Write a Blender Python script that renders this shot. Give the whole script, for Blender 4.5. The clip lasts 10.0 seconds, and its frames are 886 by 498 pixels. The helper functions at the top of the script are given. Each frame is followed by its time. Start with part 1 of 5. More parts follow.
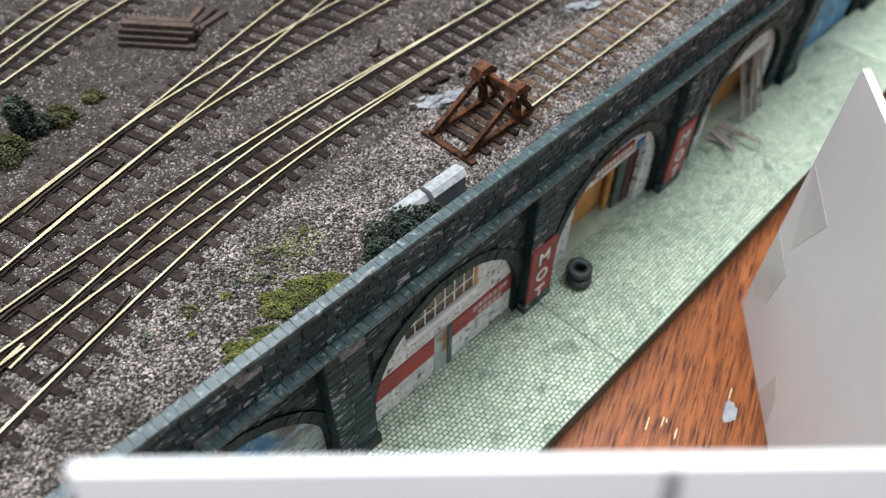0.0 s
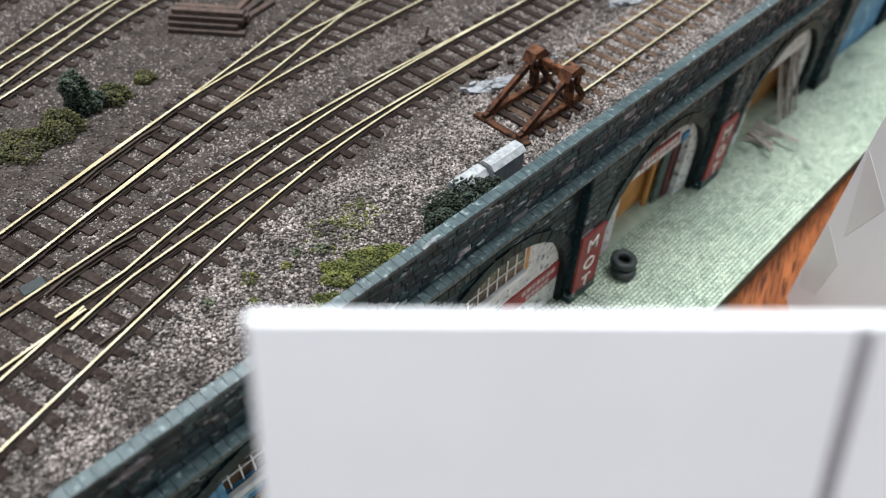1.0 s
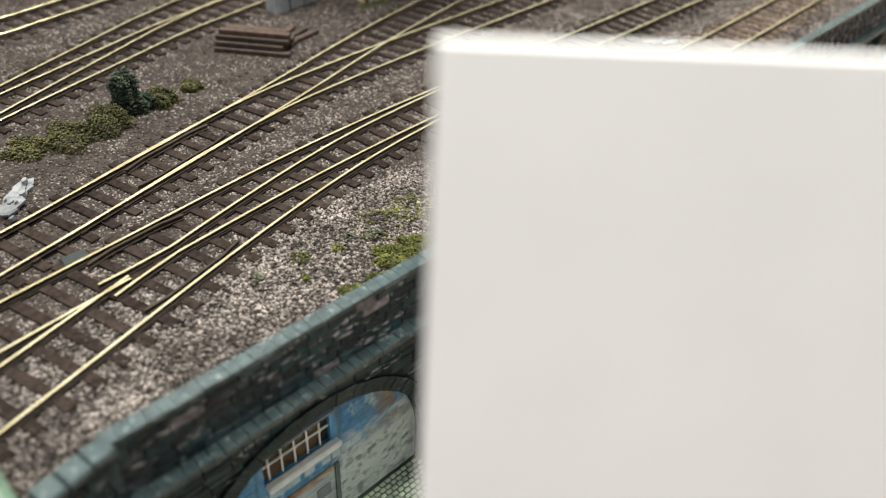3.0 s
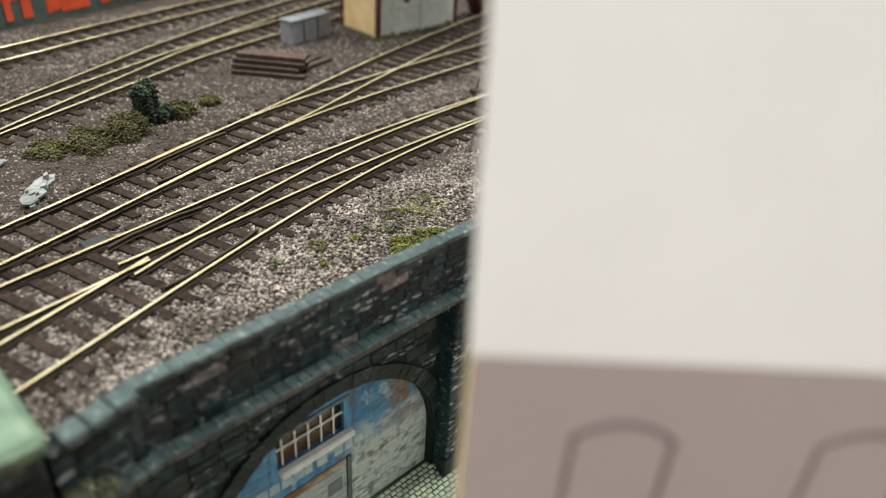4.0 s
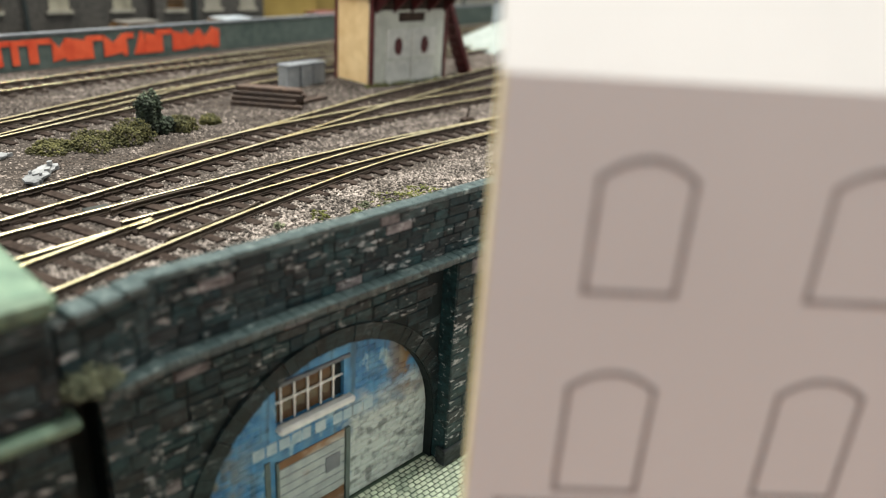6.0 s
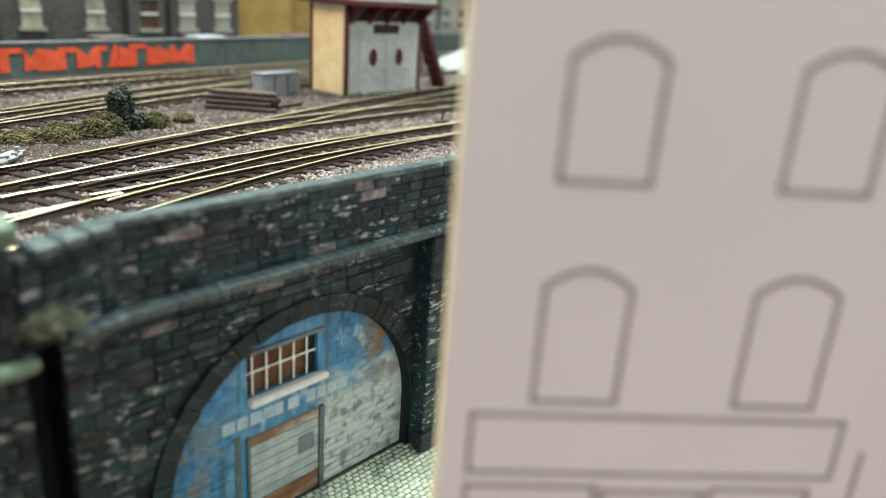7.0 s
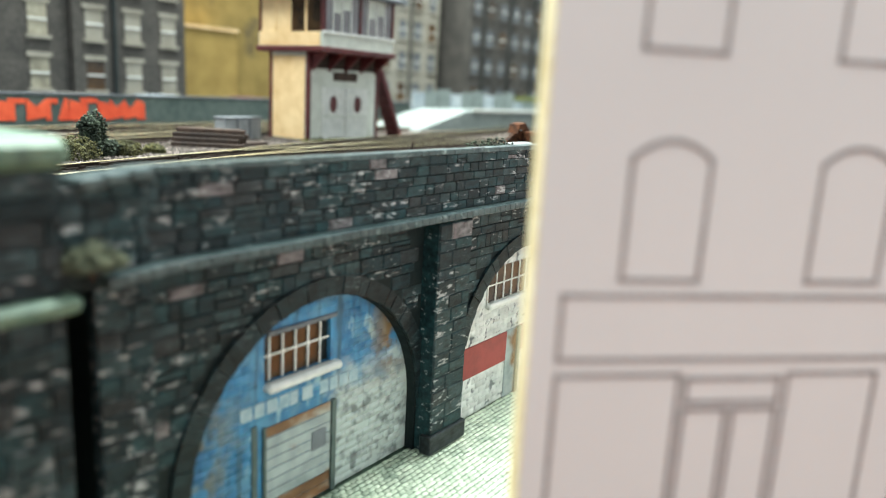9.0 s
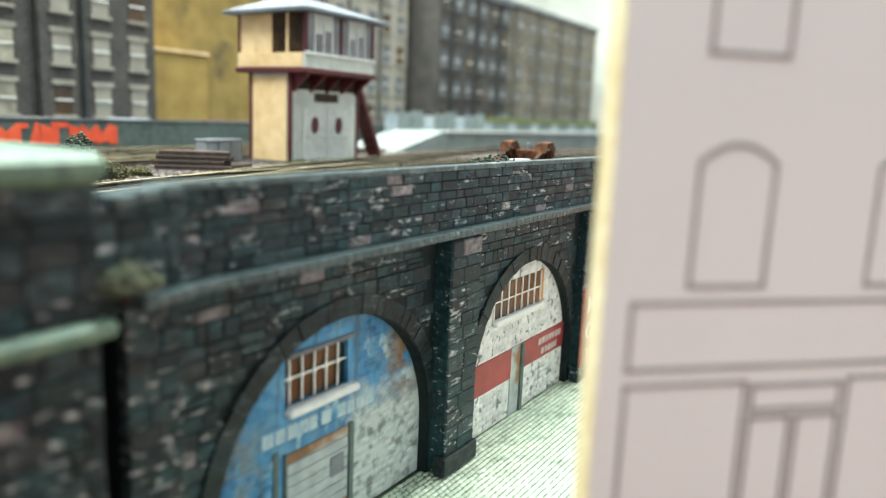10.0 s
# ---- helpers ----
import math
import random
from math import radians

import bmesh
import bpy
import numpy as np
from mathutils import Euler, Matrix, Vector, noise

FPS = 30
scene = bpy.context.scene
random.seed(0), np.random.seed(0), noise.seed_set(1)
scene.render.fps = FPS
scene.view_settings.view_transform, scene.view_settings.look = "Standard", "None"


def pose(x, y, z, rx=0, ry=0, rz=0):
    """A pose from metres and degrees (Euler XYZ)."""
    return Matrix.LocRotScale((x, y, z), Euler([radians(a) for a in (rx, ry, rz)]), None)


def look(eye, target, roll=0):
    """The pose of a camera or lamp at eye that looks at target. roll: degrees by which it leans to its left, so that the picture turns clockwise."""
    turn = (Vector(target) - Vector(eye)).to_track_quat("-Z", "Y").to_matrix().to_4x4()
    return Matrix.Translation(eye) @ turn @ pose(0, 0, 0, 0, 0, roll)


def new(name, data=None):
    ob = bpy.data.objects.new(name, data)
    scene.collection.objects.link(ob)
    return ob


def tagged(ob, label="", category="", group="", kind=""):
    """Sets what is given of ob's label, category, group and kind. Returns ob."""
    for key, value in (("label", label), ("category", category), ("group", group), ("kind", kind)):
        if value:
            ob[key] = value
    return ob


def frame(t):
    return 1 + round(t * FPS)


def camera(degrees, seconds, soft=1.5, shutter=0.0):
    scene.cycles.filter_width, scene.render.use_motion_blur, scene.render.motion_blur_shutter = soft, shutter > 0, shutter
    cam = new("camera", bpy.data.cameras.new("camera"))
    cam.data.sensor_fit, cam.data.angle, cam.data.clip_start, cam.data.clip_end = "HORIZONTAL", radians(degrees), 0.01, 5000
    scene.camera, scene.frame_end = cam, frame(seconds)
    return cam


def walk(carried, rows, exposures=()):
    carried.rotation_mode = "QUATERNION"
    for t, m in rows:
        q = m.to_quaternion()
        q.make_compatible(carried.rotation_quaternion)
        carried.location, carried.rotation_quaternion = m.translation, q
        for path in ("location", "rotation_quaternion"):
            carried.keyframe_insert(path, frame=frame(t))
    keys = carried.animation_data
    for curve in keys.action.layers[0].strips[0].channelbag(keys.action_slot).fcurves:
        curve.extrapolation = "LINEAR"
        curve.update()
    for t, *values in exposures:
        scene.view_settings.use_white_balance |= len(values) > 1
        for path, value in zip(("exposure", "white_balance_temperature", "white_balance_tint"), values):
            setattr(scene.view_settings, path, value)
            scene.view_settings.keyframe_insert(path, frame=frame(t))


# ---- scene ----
cam = camera(62.3, 10.0, soft=1.1)
# seconds, eye in metres, viewing direction, roll
PATH = [
    (0, (-0.00358, -0.11786, 0.26122), (0.9480, 0.9190, -1.5030), 0.4),
    (0.5, (-0.01530, -0.11650, 0.25470), (0.9640, 0.9470, -1.4730), 0.6),
    (1, (-0.02596, -0.11328, 0.24720), (0.9890, 0.9650, -1.4460), 1.0),
    (1.5, (-0.03252, -0.11248, 0.24180), (1.0170, 0.9910, -1.4080), 1.5),
    (2, (-0.03886, -0.11298, 0.23422), (1.0470, 1.0210, -1.3640), 1.9),
    (2.5, (-0.04582, -0.11270, 0.22510), (1.0900, 1.0510, -1.3070), 2.5),
    (4, (-0.06896, -0.12164, 0.19696), (1.2230, 1.1630, -1.0740), 3.7),
    (4.5, (-0.07586, -0.12734, 0.18820), (1.2590, 1.1910, -0.9970), 3.8),
    (5, (-0.08078, -0.13234, 0.17930), (1.2950, 1.2160, -0.9190), 3.8),
    (5.5, (-0.08598, -0.13400, 0.16792), (1.3270, 1.2360, -0.8440), 3.9),
    (7, (-0.09178, -0.14070, 0.13840), (1.4300, 1.2310, -0.6650), 4.0),
    (7.5, (-0.09598, -0.14222, 0.12732), (1.4720, 1.2110, -0.6040), 4.1),
    (8, (-0.10146, -0.13956, 0.11776), (1.5140, 1.1920, -0.5360), 4.0),
    (8.5, (-0.10644, -0.13592, 0.11204), (1.5570, 1.1630, -0.4720), 3.6),
    (9, (-0.11178, -0.12952, 0.10882), (1.5980, 1.1280, -0.4170), 3.1),
    (9.5, (-0.11602, -0.12152, 0.10882), (1.6350, 1.0890, -0.3740), 2.7),
    (10, (-0.11790, -0.11572, 0.10586), (1.6670, 1.0480, -0.3510), 2.4),
]
walk(cam, [(t, look(eye, Vector(eye) + Vector(way), roll)) for t, eye, way, roll in PATH],
     [(0.0, 0.05, 5900, 9), (1.5, 0.15, 5900, 8), (2.6, 0.20, 6450, 7), (4.0, 0.22, 6750, 5), (5.6, 0.48, 6850, 6), (7.0, 0.88, 6300, 0), (8.0, 1.16, 6100, -2), (10.0, 1.20, 6100, -2)])
cam.data.dof.use_dof = True
cam.data.dof.focus_distance = 0.245
cam.data.dof.aperture_fstop = 8.8

# ---------------------------------------------------------------- light
world = bpy.data.worlds.new("hall")
scene.world = world
world.use_nodes = True
bg = world.node_tree.nodes["Background"]
bg.inputs[0].default_value = (0.93, 0.96, 1.0, 1)
bg.inputs[1].default_value = 0.42


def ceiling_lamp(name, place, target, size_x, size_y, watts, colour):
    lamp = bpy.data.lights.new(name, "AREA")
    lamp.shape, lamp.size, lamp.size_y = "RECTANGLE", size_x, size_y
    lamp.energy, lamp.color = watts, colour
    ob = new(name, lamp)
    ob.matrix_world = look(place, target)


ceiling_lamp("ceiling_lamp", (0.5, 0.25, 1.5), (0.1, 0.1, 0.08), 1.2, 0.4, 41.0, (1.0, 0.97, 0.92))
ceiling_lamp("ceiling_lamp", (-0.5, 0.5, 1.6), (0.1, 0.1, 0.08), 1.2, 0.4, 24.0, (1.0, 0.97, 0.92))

# ---------------------------------------------------------------- materials


def material(name, dark, light, grain, rough=0.8, bump=0.3, depth=0.0003, metal=0.0, spread=0.25, stain=None, stain_at=0.58,
             stain_grain=40.0, stretch=(1, 1, 1), per_piece=0.0, shine=0.5,
             stain_soft=0.08, turn=0.0):
    """A surface with two sizes of colour variation, relief, and, if wanted, stains of a third colour."""
    m = bpy.data.materials.new(name)
    m.use_nodes = True
    nt = m.node_tree
    nodes, links = nt.nodes, nt.links
    bsdf = nodes["Principled BSDF"]
    coord = nodes.new("ShaderNodeNewGeometry")
    place = nodes.new("ShaderNodeMapping")
    place.vector_type = "TEXTURE"
    place.inputs["Scale"].default_value = [1 / k for k in stretch]
    place.inputs["Rotation"].default_value = (0, 0, radians(turn))
    links.new(coord.outputs["Position"], place.inputs["Vector"])
    big = nodes.new("ShaderNodeTexNoise")
    big.inputs["Scale"].default_value, big.inputs["Detail"].default_value = grain * 0.16, 5
    fine = nodes.new("ShaderNodeTexNoise")
    fine.inputs["Scale"].default_value, fine.inputs["Detail"].default_value = grain, 6
    for n in (big, fine):
        links.new(place.outputs["Vector"], n.inputs["Vector"])
    mixed = nodes.new("ShaderNodeMath")
    mixed.operation = "MULTIPLY_ADD"
    mixed.inputs[1].default_value = 0.45
    half = nodes.new("ShaderNodeMath")
    half.operation = "MULTIPLY"
    half.inputs[1].default_value = 0.55
    links.new(fine.outputs["Fac"], half.inputs[0])
    links.new(big.outputs["Fac"], mixed.inputs[0])
    links.new(half.outputs[0], mixed.inputs[2])
    ramp = nodes.new("ShaderNodeValToRGB")
    ramp.color_ramp.elements[0].position, ramp.color_ramp.elements[1].position = 0.5 - spread * 0.5, 0.5 + spread * 0.5
    ramp.color_ramp.elements[0].color, ramp.color_ramp.elements[1].color = (*dark, 1), (*light, 1)
    links.new(mixed.outputs[0], ramp.inputs["Fac"])
    colour = ramp.outputs["Color"]
    if stain:
        spots = nodes.new("ShaderNodeTexNoise")
        spots.inputs["Scale"].default_value, spots.inputs["Detail"].default_value = stain_grain, 7
        links.new(place.outputs["Vector"], spots.inputs["Vector"])
        edge = nodes.new("ShaderNodeValToRGB")
        edge.color_ramp.elements[0].position, edge.color_ramp.elements[1].position = stain_at, stain_at + stain_soft
        links.new(spots.outputs["Fac"], edge.inputs["Fac"])
        mix = nodes.new("ShaderNodeMix")
        mix.data_type = "RGBA"
        mix.inputs["B"].default_value = (*stain, 1)
        links.new(edge.outputs["Color"], mix.inputs["Factor"])
        links.new(colour, mix.inputs["A"])
        colour = mix.outputs["Result"]
    if per_piece:
        info = nodes.new("ShaderNodeObjectInfo")
        island = nodes.new("ShaderNodeNewGeometry")
        add = nodes.new("ShaderNodeMath")
        links.new(info.outputs["Random"], add.inputs[0])
        links.new(island.outputs["Random Per Island"], add.inputs[1])
        frac = nodes.new("ShaderNodeMath")
        frac.operation = "FRACT"
        links.new(add.outputs[0], frac.inputs[0])
        span = nodes.new("ShaderNodeMapRange")
        span.inputs["To Min"].default_value, span.inputs["To Max"].default_value = 1 - per_piece, 1 + per_piece
        links.new(frac.outputs[0], span.inputs["Value"])
        hsv = nodes.new("ShaderNodeHueSaturation")
        links.new(span.outputs["Result"], hsv.inputs["Value"])
        links.new(colour, hsv.inputs["Color"])
        colour = hsv.outputs["Color"]
    links.new(colour, bsdf.inputs["Base Color"])
    bsdf.inputs["Roughness"].default_value = rough
    bsdf.inputs["Metallic"].default_value = metal
    bsdf.inputs["Specular IOR Level"].default_value = shine
    if bump:
        relief = nodes.new("ShaderNodeBump")
        relief.inputs["Strength"].default_value, relief.inputs["Distance"].default_value = bump, depth
        links.new(fine.outputs["Fac"], relief.inputs["Height"])
        links.new(relief.outputs["Normal"], bsdf.inputs["Normal"])
    return m


def masonry(name, tones, fleck, fleck_at, rough=0.45):
    """Printed and weathered stone: each piece takes its own tone, is mottled, and carries pale chips, more on some pieces than on others."""
    m = bpy.data.materials.new(name)
    m.use_nodes = True
    nt = m.node_tree
    nodes, links = nt.nodes, nt.links
    bsdf = nodes["Principled BSDF"]
    geo = nodes.new("ShaderNodeNewGeometry")
    info = nodes.new("ShaderNodeObjectInfo")

    def calc(op, a, b):
        n = nodes.new("ShaderNodeMath")
        n.operation = op
        for k, v in enumerate((a, b)):
            if isinstance(v, (int, float)):
                n.inputs[k].default_value = v
            else:
                links.new(v, n.inputs[k])
        return n.outputs[0]

    def noise(scale, detail, stretch):
        mp = nodes.new("ShaderNodeMapping")
        mp.inputs["Scale"].default_value = stretch
        links.new(geo.outputs["Position"], mp.inputs["Vector"])
        n = nodes.new("ShaderNodeTexNoise")
        n.inputs["Scale"].default_value, n.inputs["Detail"].default_value, n.inputs["Roughness"].default_value = scale, detail, 0.62
        links.new(mp.outputs["Vector"], n.inputs["Vector"])
        return n.outputs["Fac"]

    piece = calc("FRACT", calc("ADD", info.outputs["Random"], geo.outputs["Random Per Island"]), 0)
    second = calc("FRACT", calc("MULTIPLY", piece, 37.7), 0)
    tone = nodes.new("ShaderNodeValToRGB")
    tone.color_ramp.interpolation = "CONSTANT"
    el = tone.color_ramp.elements
    while len(el) < len(tones):
        el.new(0.5)
    for e, (at, colour) in zip(el, tones):
        e.position, e.color = at, (*colour, 1)
    links.new(piece, tone.inputs["Fac"])
    mottle = noise(420, 6, (0.7, 1, 1.2))
    shade = nodes.new("ShaderNodeMapRange")
    shade.inputs["From Min"].default_value, shade.inputs["From Max"].default_value = 0.33, 0.68
    shade.inputs["To Min"].default_value, shade.inputs["To Max"].default_value = 0.35, 1.75
    links.new(mottle, shade.inputs["Value"])
    hsv = nodes.new("ShaderNodeHueSaturation")
    links.new(shade.outputs["Result"], hsv.inputs["Value"])
    links.new(tone.outputs["Color"], hsv.inputs["Color"])
    chips = noise(560, 8, (0.45, 1, 1.5))
    lifted = calc("ADD", chips, calc("MULTIPLY", calc("SUBTRACT", second, 0.75), 0.13))
    edge = nodes.new("ShaderNodeMapRange")
    edge.inputs["From Min"].default_value, edge.inputs["From Max"].default_value = fleck_at, fleck_at + 0.075
    links.new(lifted, edge.inputs["Value"])
    mix = nodes.new("ShaderNodeMix")
    mix.data_type = "RGBA"
    mix.inputs["B"].default_value = (*fleck, 1)
    links.new(edge.outputs["Result"], mix.inputs["Factor"])
    links.new(hsv.outputs["Color"], mix.inputs["A"])
    links.new(mix.outputs["Result"], bsdf.inputs["Base Color"])
    bsdf.inputs["Roughness"].default_value = rough
    bsdf.inputs["Specular IOR Level"].default_value = 0.25
    relief = nodes.new("ShaderNodeBump")
    relief.inputs["Strength"].default_value, relief.inputs["Distance"].default_value = 0.6, 0.0004
    links.new(chips, relief.inputs["Height"])
    links.new(relief.outputs["Normal"], bsdf.inputs["Normal"])
    return m


STONE = masonry("dark_printed_stone", [(0.0, (0.006, 0.014, 0.017)), (0.20, (0.010, 0.029, 0.033)), (0.42, (0.018, 0.034, 0.037)), (0.60, (0.006, 0.019, 0.024)),
                                       (0.76, (0.024, 0.040, 0.044)), (0.90, (0.021, 0.026, 0.028)), (0.97, (0.125, 0.112, 0.116))],
                (0.36, 0.36, 0.36), 0.570)
MORTAR = material("dark_joint", (0.003, 0.007, 0.008), (0.010, 0.016, 0.016), 500, 0.6, 0.2, shine=0.2)
RING = masonry("black_ring_stone", [(0.0, (0.005, 0.011, 0.013)), (0.4, (0.008, 0.018, 0.021)), (0.75, (0.014, 0.023, 0.026))], (0.10, 0.11, 0.115), 0.59)
COPING = material("green_grey_coping", (0.017, 0.032, 0.035), (0.060, 0.086, 0.088), 420, 0.30, 0.4, 0.0002, stain=(0.23, 0.28, 0.275), stain_at=0.575,
                  stain_grain=520, per_piece=0.07, spread=0.3, stain_soft=0.2)
CAPSTONE = material("pale_green_capstone", (0.075, 0.135, 0.095), (0.15, 0.22, 0.155), 300, 0.5, 0.25, stain=(0.05, 0.08, 0.06), stain_at=0.58, stain_grain=160, stain_soft=0.15)
BALLAST = material("grey_brown_ballast", (0.036, 0.030, 0.026), (0.235, 0.20, 0.182), 500, 0.9, 0.4, 0.0004, per_piece=0.85, stain=(0.075, 0.060, 0.052),
                   stain_at=0.55, stain_grain=35, shine=0.2)
BALLAST_PALE = material("pale_grey_ballast", (0.044, 0.038, 0.034), (0.29, 0.252, 0.23), 500, 0.9, 0.4, 0.0004, per_piece=0.8, stain=(0.13, 0.112, 0.10),
                        stain_at=0.60, stain_grain=45, shine=0.2)
GROUND = material("ballast_bed", (0.010, 0.008, 0.007), (0.070, 0.058, 0.051), 900, 0.95, 0.8, 0.0008, spread=0.35, shine=0.15)
SLEEPER = material("brown_sleeper", (0.014, 0.010, 0.0085), (0.038, 0.028, 0.0235), 600, 0.85, 0.4, 0.0002, per_piece=0.25, shine=0.06)
TAN_SLEEPER = material("tan_rusty_sleeper", (0.045, 0.029, 0.020), (0.125, 0.085, 0.060), 600, 0.85, 0.4, 0.0002, per_piece=0.25, shine=0.06)
RAIL_SIDE = material("rusty_rail_side", (0.02, 0.013, 0.009), (0.05, 0.035, 0.024), 500, 0.6, 0.2, metal=0.2, shine=0.3)
RAIL_TOP = material("bright_rail_head", (0.62, 0.51, 0.29), (0.91, 0.83, 0.58), 160, 0.25, 0.0, metal=0.6)
RUST = material("rusty_iron", (0.012, 0.0065, 0.0045), (0.115, 0.046, 0.021), 420, 0.8, 0.6, 0.0003, per_piece=0.35, shine=0.15, stain=(0.010, 0.007, 0.006), stain_at=0.55, stain_grain=260)
SETT = material("pale_green_sett", (0.32, 0.39, 0.295), (0.50, 0.565, 0.435), 120, 0.42, 0.2, 0.0002, stain=(0.22, 0.28, 0.21), stain_at=0.60,
                stain_grain=70, per_piece=0.2)
SETT_JOINT = material("sett_joint", (0.028, 0.05, 0.034), (0.06, 0.095, 0.065), 300, 0.6, 0.1)
TABLE = material("orange_brown_wood", (0.10, 0.030, 0.009), (0.31, 0.102, 0.029), 1700, 0.42, 0.2, 0.0002, stretch=(0.04, 1, 1), spread=0.30,
                 stain=(0.035, 0.010, 0.005), stain_at=0.545, stain_grain=1500, turn=20, shine=0.18, stain_soft=0.05)
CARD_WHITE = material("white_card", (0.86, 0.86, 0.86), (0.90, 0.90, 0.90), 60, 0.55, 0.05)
# same card on the upright front, its shade put into a greyer colour
CARD_SHADED = material("shaded_white_card", (0.665, 0.675, 0.69), (0.715, 0.725, 0.74), 20, 0.55, 0.05)
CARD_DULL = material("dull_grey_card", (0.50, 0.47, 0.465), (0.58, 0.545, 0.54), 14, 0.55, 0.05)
FOAM = material("cream_foam_edge", (0.62, 0.50, 0.26), (0.85, 0.76, 0.52), 500, 0.8, 0.3)
PENCIL = material("grey_ink_line", (0.22, 0.205, 0.21), (0.30, 0.285, 0.29), 300, 0.7, 0.0)
TAPE = material("dull_tape", (0.40, 0.37, 0.355), (0.47, 0.435, 0.42), 40, 0.35, 0.05)
BLUE_WALL = material("worn_blue_paint", (0.010, 0.070, 0.18), (0.065, 0.27, 0.50), 300, 0.45, 0.2, 0.0002, stain=(0.33, 0.46, 0.50), stain_at=0.60,
                     stain_grain=150, spread=0.35, stretch=(1, 1, 0.55), per_piece=0.12)
WHITE_WALL = material("worn_white_brick", (0.44, 0.46, 0.45), (0.68, 0.69, 0.67), 300, 0.55, 0.25, 0.0002, stain=(0.13, 0.14, 0.15), stain_at=0.56,
                      stain_grain=330, per_piece=0.12)
RED = material("red_sign_paint", (0.17, 0.012, 0.014), (0.28, 0.028, 0.028), 200, 0.45, 0.1)
WHITE_PAINT = material("white_paint", (0.56, 0.57, 0.54), (0.74, 0.74, 0.71), 300, 0.5, 0.1)
FADED_WHITE = material("faded_white_paint", (0.33, 0.22, 0.22), (0.52, 0.46, 0.45), 400, 0.6, 0.1)
LETTER = material("pale_letter_paint", (0.23, 0.33, 0.39), (0.44, 0.52, 0.55), 300, 0.6, 0.1)
# dim interior glow is put into the brown base colour
DARK_GLASS = material("glow_tinted_brown_glass", (0.018, 0.012, 0.008), (0.11, 0.06, 0.025), 90, 0.15, 0.0)
ORANGE = material("orange_brown_interior", (0.33, 0.15, 0.035), (0.52, 0.27, 0.08), 120, 0.7, 0.1)
RUSTY_DOOR = material("rust_streaked_white_door", (0.20, 0.235, 0.24), (0.38, 0.42, 0.42), 200, 0.55, 0.15, stain=(0.22, 0.12, 0.05), stain_at=0.585,
                      stain_grain=70)
RUSTED_BOARD = material("rust_covered_board", (0.085, 0.040, 0.015), (0.24, 0.125, 0.055), 200, 0.65, 0.2, stain=(0.42, 0.41, 0.36), stain_at=0.55,
                        stain_grain=110, stretch=(0.5, 1, 1), stain_soft=0.15)
RUBBER = material("black_rubber", (0.008, 0.012, 0.012), (0.02, 0.028, 0.028), 400, 0.5, 0.3)
CONCRETE = material("pale_grey_concrete", (0.20, 0.215, 0.23), (0.32, 0.335, 0.35), 300, 0.7, 0.2)
LID = material("chalky_grey_paint", (0.18, 0.19, 0.195), (0.34, 0.35, 0.35), 500, 0.7, 0.3, stain=(0.16, 0.165, 0.17), stain_at=0.60, stain_grain=400)
GLAZE = material("dim_box_glazing", (0.15, 0.14, 0.15), (0.30, 0.285, 0.295), 60, 0.2, 0.0)
BROWN_STONE = material("brown_stone_wall", (0.13, 0.118, 0.09), (0.25, 0.225, 0.175), 60, 0.8, 0.1)
PLASTER = material("white_plaster_rubble", (0.09, 0.094, 0.10), (0.25, 0.258, 0.268), 500, 0.8, 0.4)
LEAF_DARK = material("dark_green_foliage", (0.010, 0.017, 0.012), (0.045, 0.062, 0.038), 900, 0.9, 0.5, per_piece=0.5)
LEAF_MOSS = material("yellow_green_moss", (0.038, 0.048, 0.008), (0.15, 0.155, 0.032), 900, 0.9, 0.5, per_piece=0.45)
LEAF_OLIVE = material("olive_brown_undergrowth", (0.026, 0.028, 0.008), (0.105, 0.098, 0.030), 700, 0.9, 0.5, per_piece=0.5)
LEAF_GREY = material("grey_green_foliage", (0.05, 0.06, 0.035), (0.15, 0.16, 0.10), 900, 0.9, 0.5, per_piece=0.4)
LOG = material("brown_timber", (0.022, 0.013, 0.010), (0.075, 0.044, 0.030), 400, 0.8, 0.4, 0.0003, per_piece=0.45)
GREY_TIMBER = material("grey_plank", (0.20, 0.17, 0.14), (0.36, 0.32, 0.28), 400, 0.8, 0.3, per_piece=0.3)
CREAM = material("cream_paint", (0.62, 0.42, 0.20), (0.80, 0.60, 0.34), 120, 0.6, 0.1)
BOX_WHITE = material("dirty_white_paint", (0.48, 0.50, 0.45), (0.66, 0.68, 0.62), 150, 0.6, 0.1)
MAROON = material("maroon_paint", (0.055, 0.010, 0.012), (0.115, 0.022, 0.024), 200, 0.5, 0.1)
SLATE = material("grey_slate", (0.085, 0.095, 0.11), (0.16, 0.175, 0.195), 200, 0.6, 0.2)
DARK_BRICK = material("sooty_brick", (0.035, 0.033, 0.03), (0.09, 0.082, 0.072), 400, 0.8, 0.3)
OCHRE_WALL = material("dull_ochre_wall", (0.17, 0.115, 0.025), (0.28, 0.20, 0.055), 60, 0.8, 0.1, stain=(0.10, 0.075, 0.03), stain_at=0.58, stain_grain=20)
YELLOW_WALL = material("yellow_ochre_wall", (0.21, 0.14, 0.03), (0.35, 0.245, 0.065), 60, 0.7, 0.1)
GREY_WALL = material("grey_stone_wall", (0.22, 0.205, 0.165), (0.34, 0.32, 0.27), 60, 0.7, 0.1)
GRAFFITI = material("orange_red_spray_paint", (0.62, 0.06, 0.02), (0.80, 0.12, 0.045), 150, 0.6, 0.1)
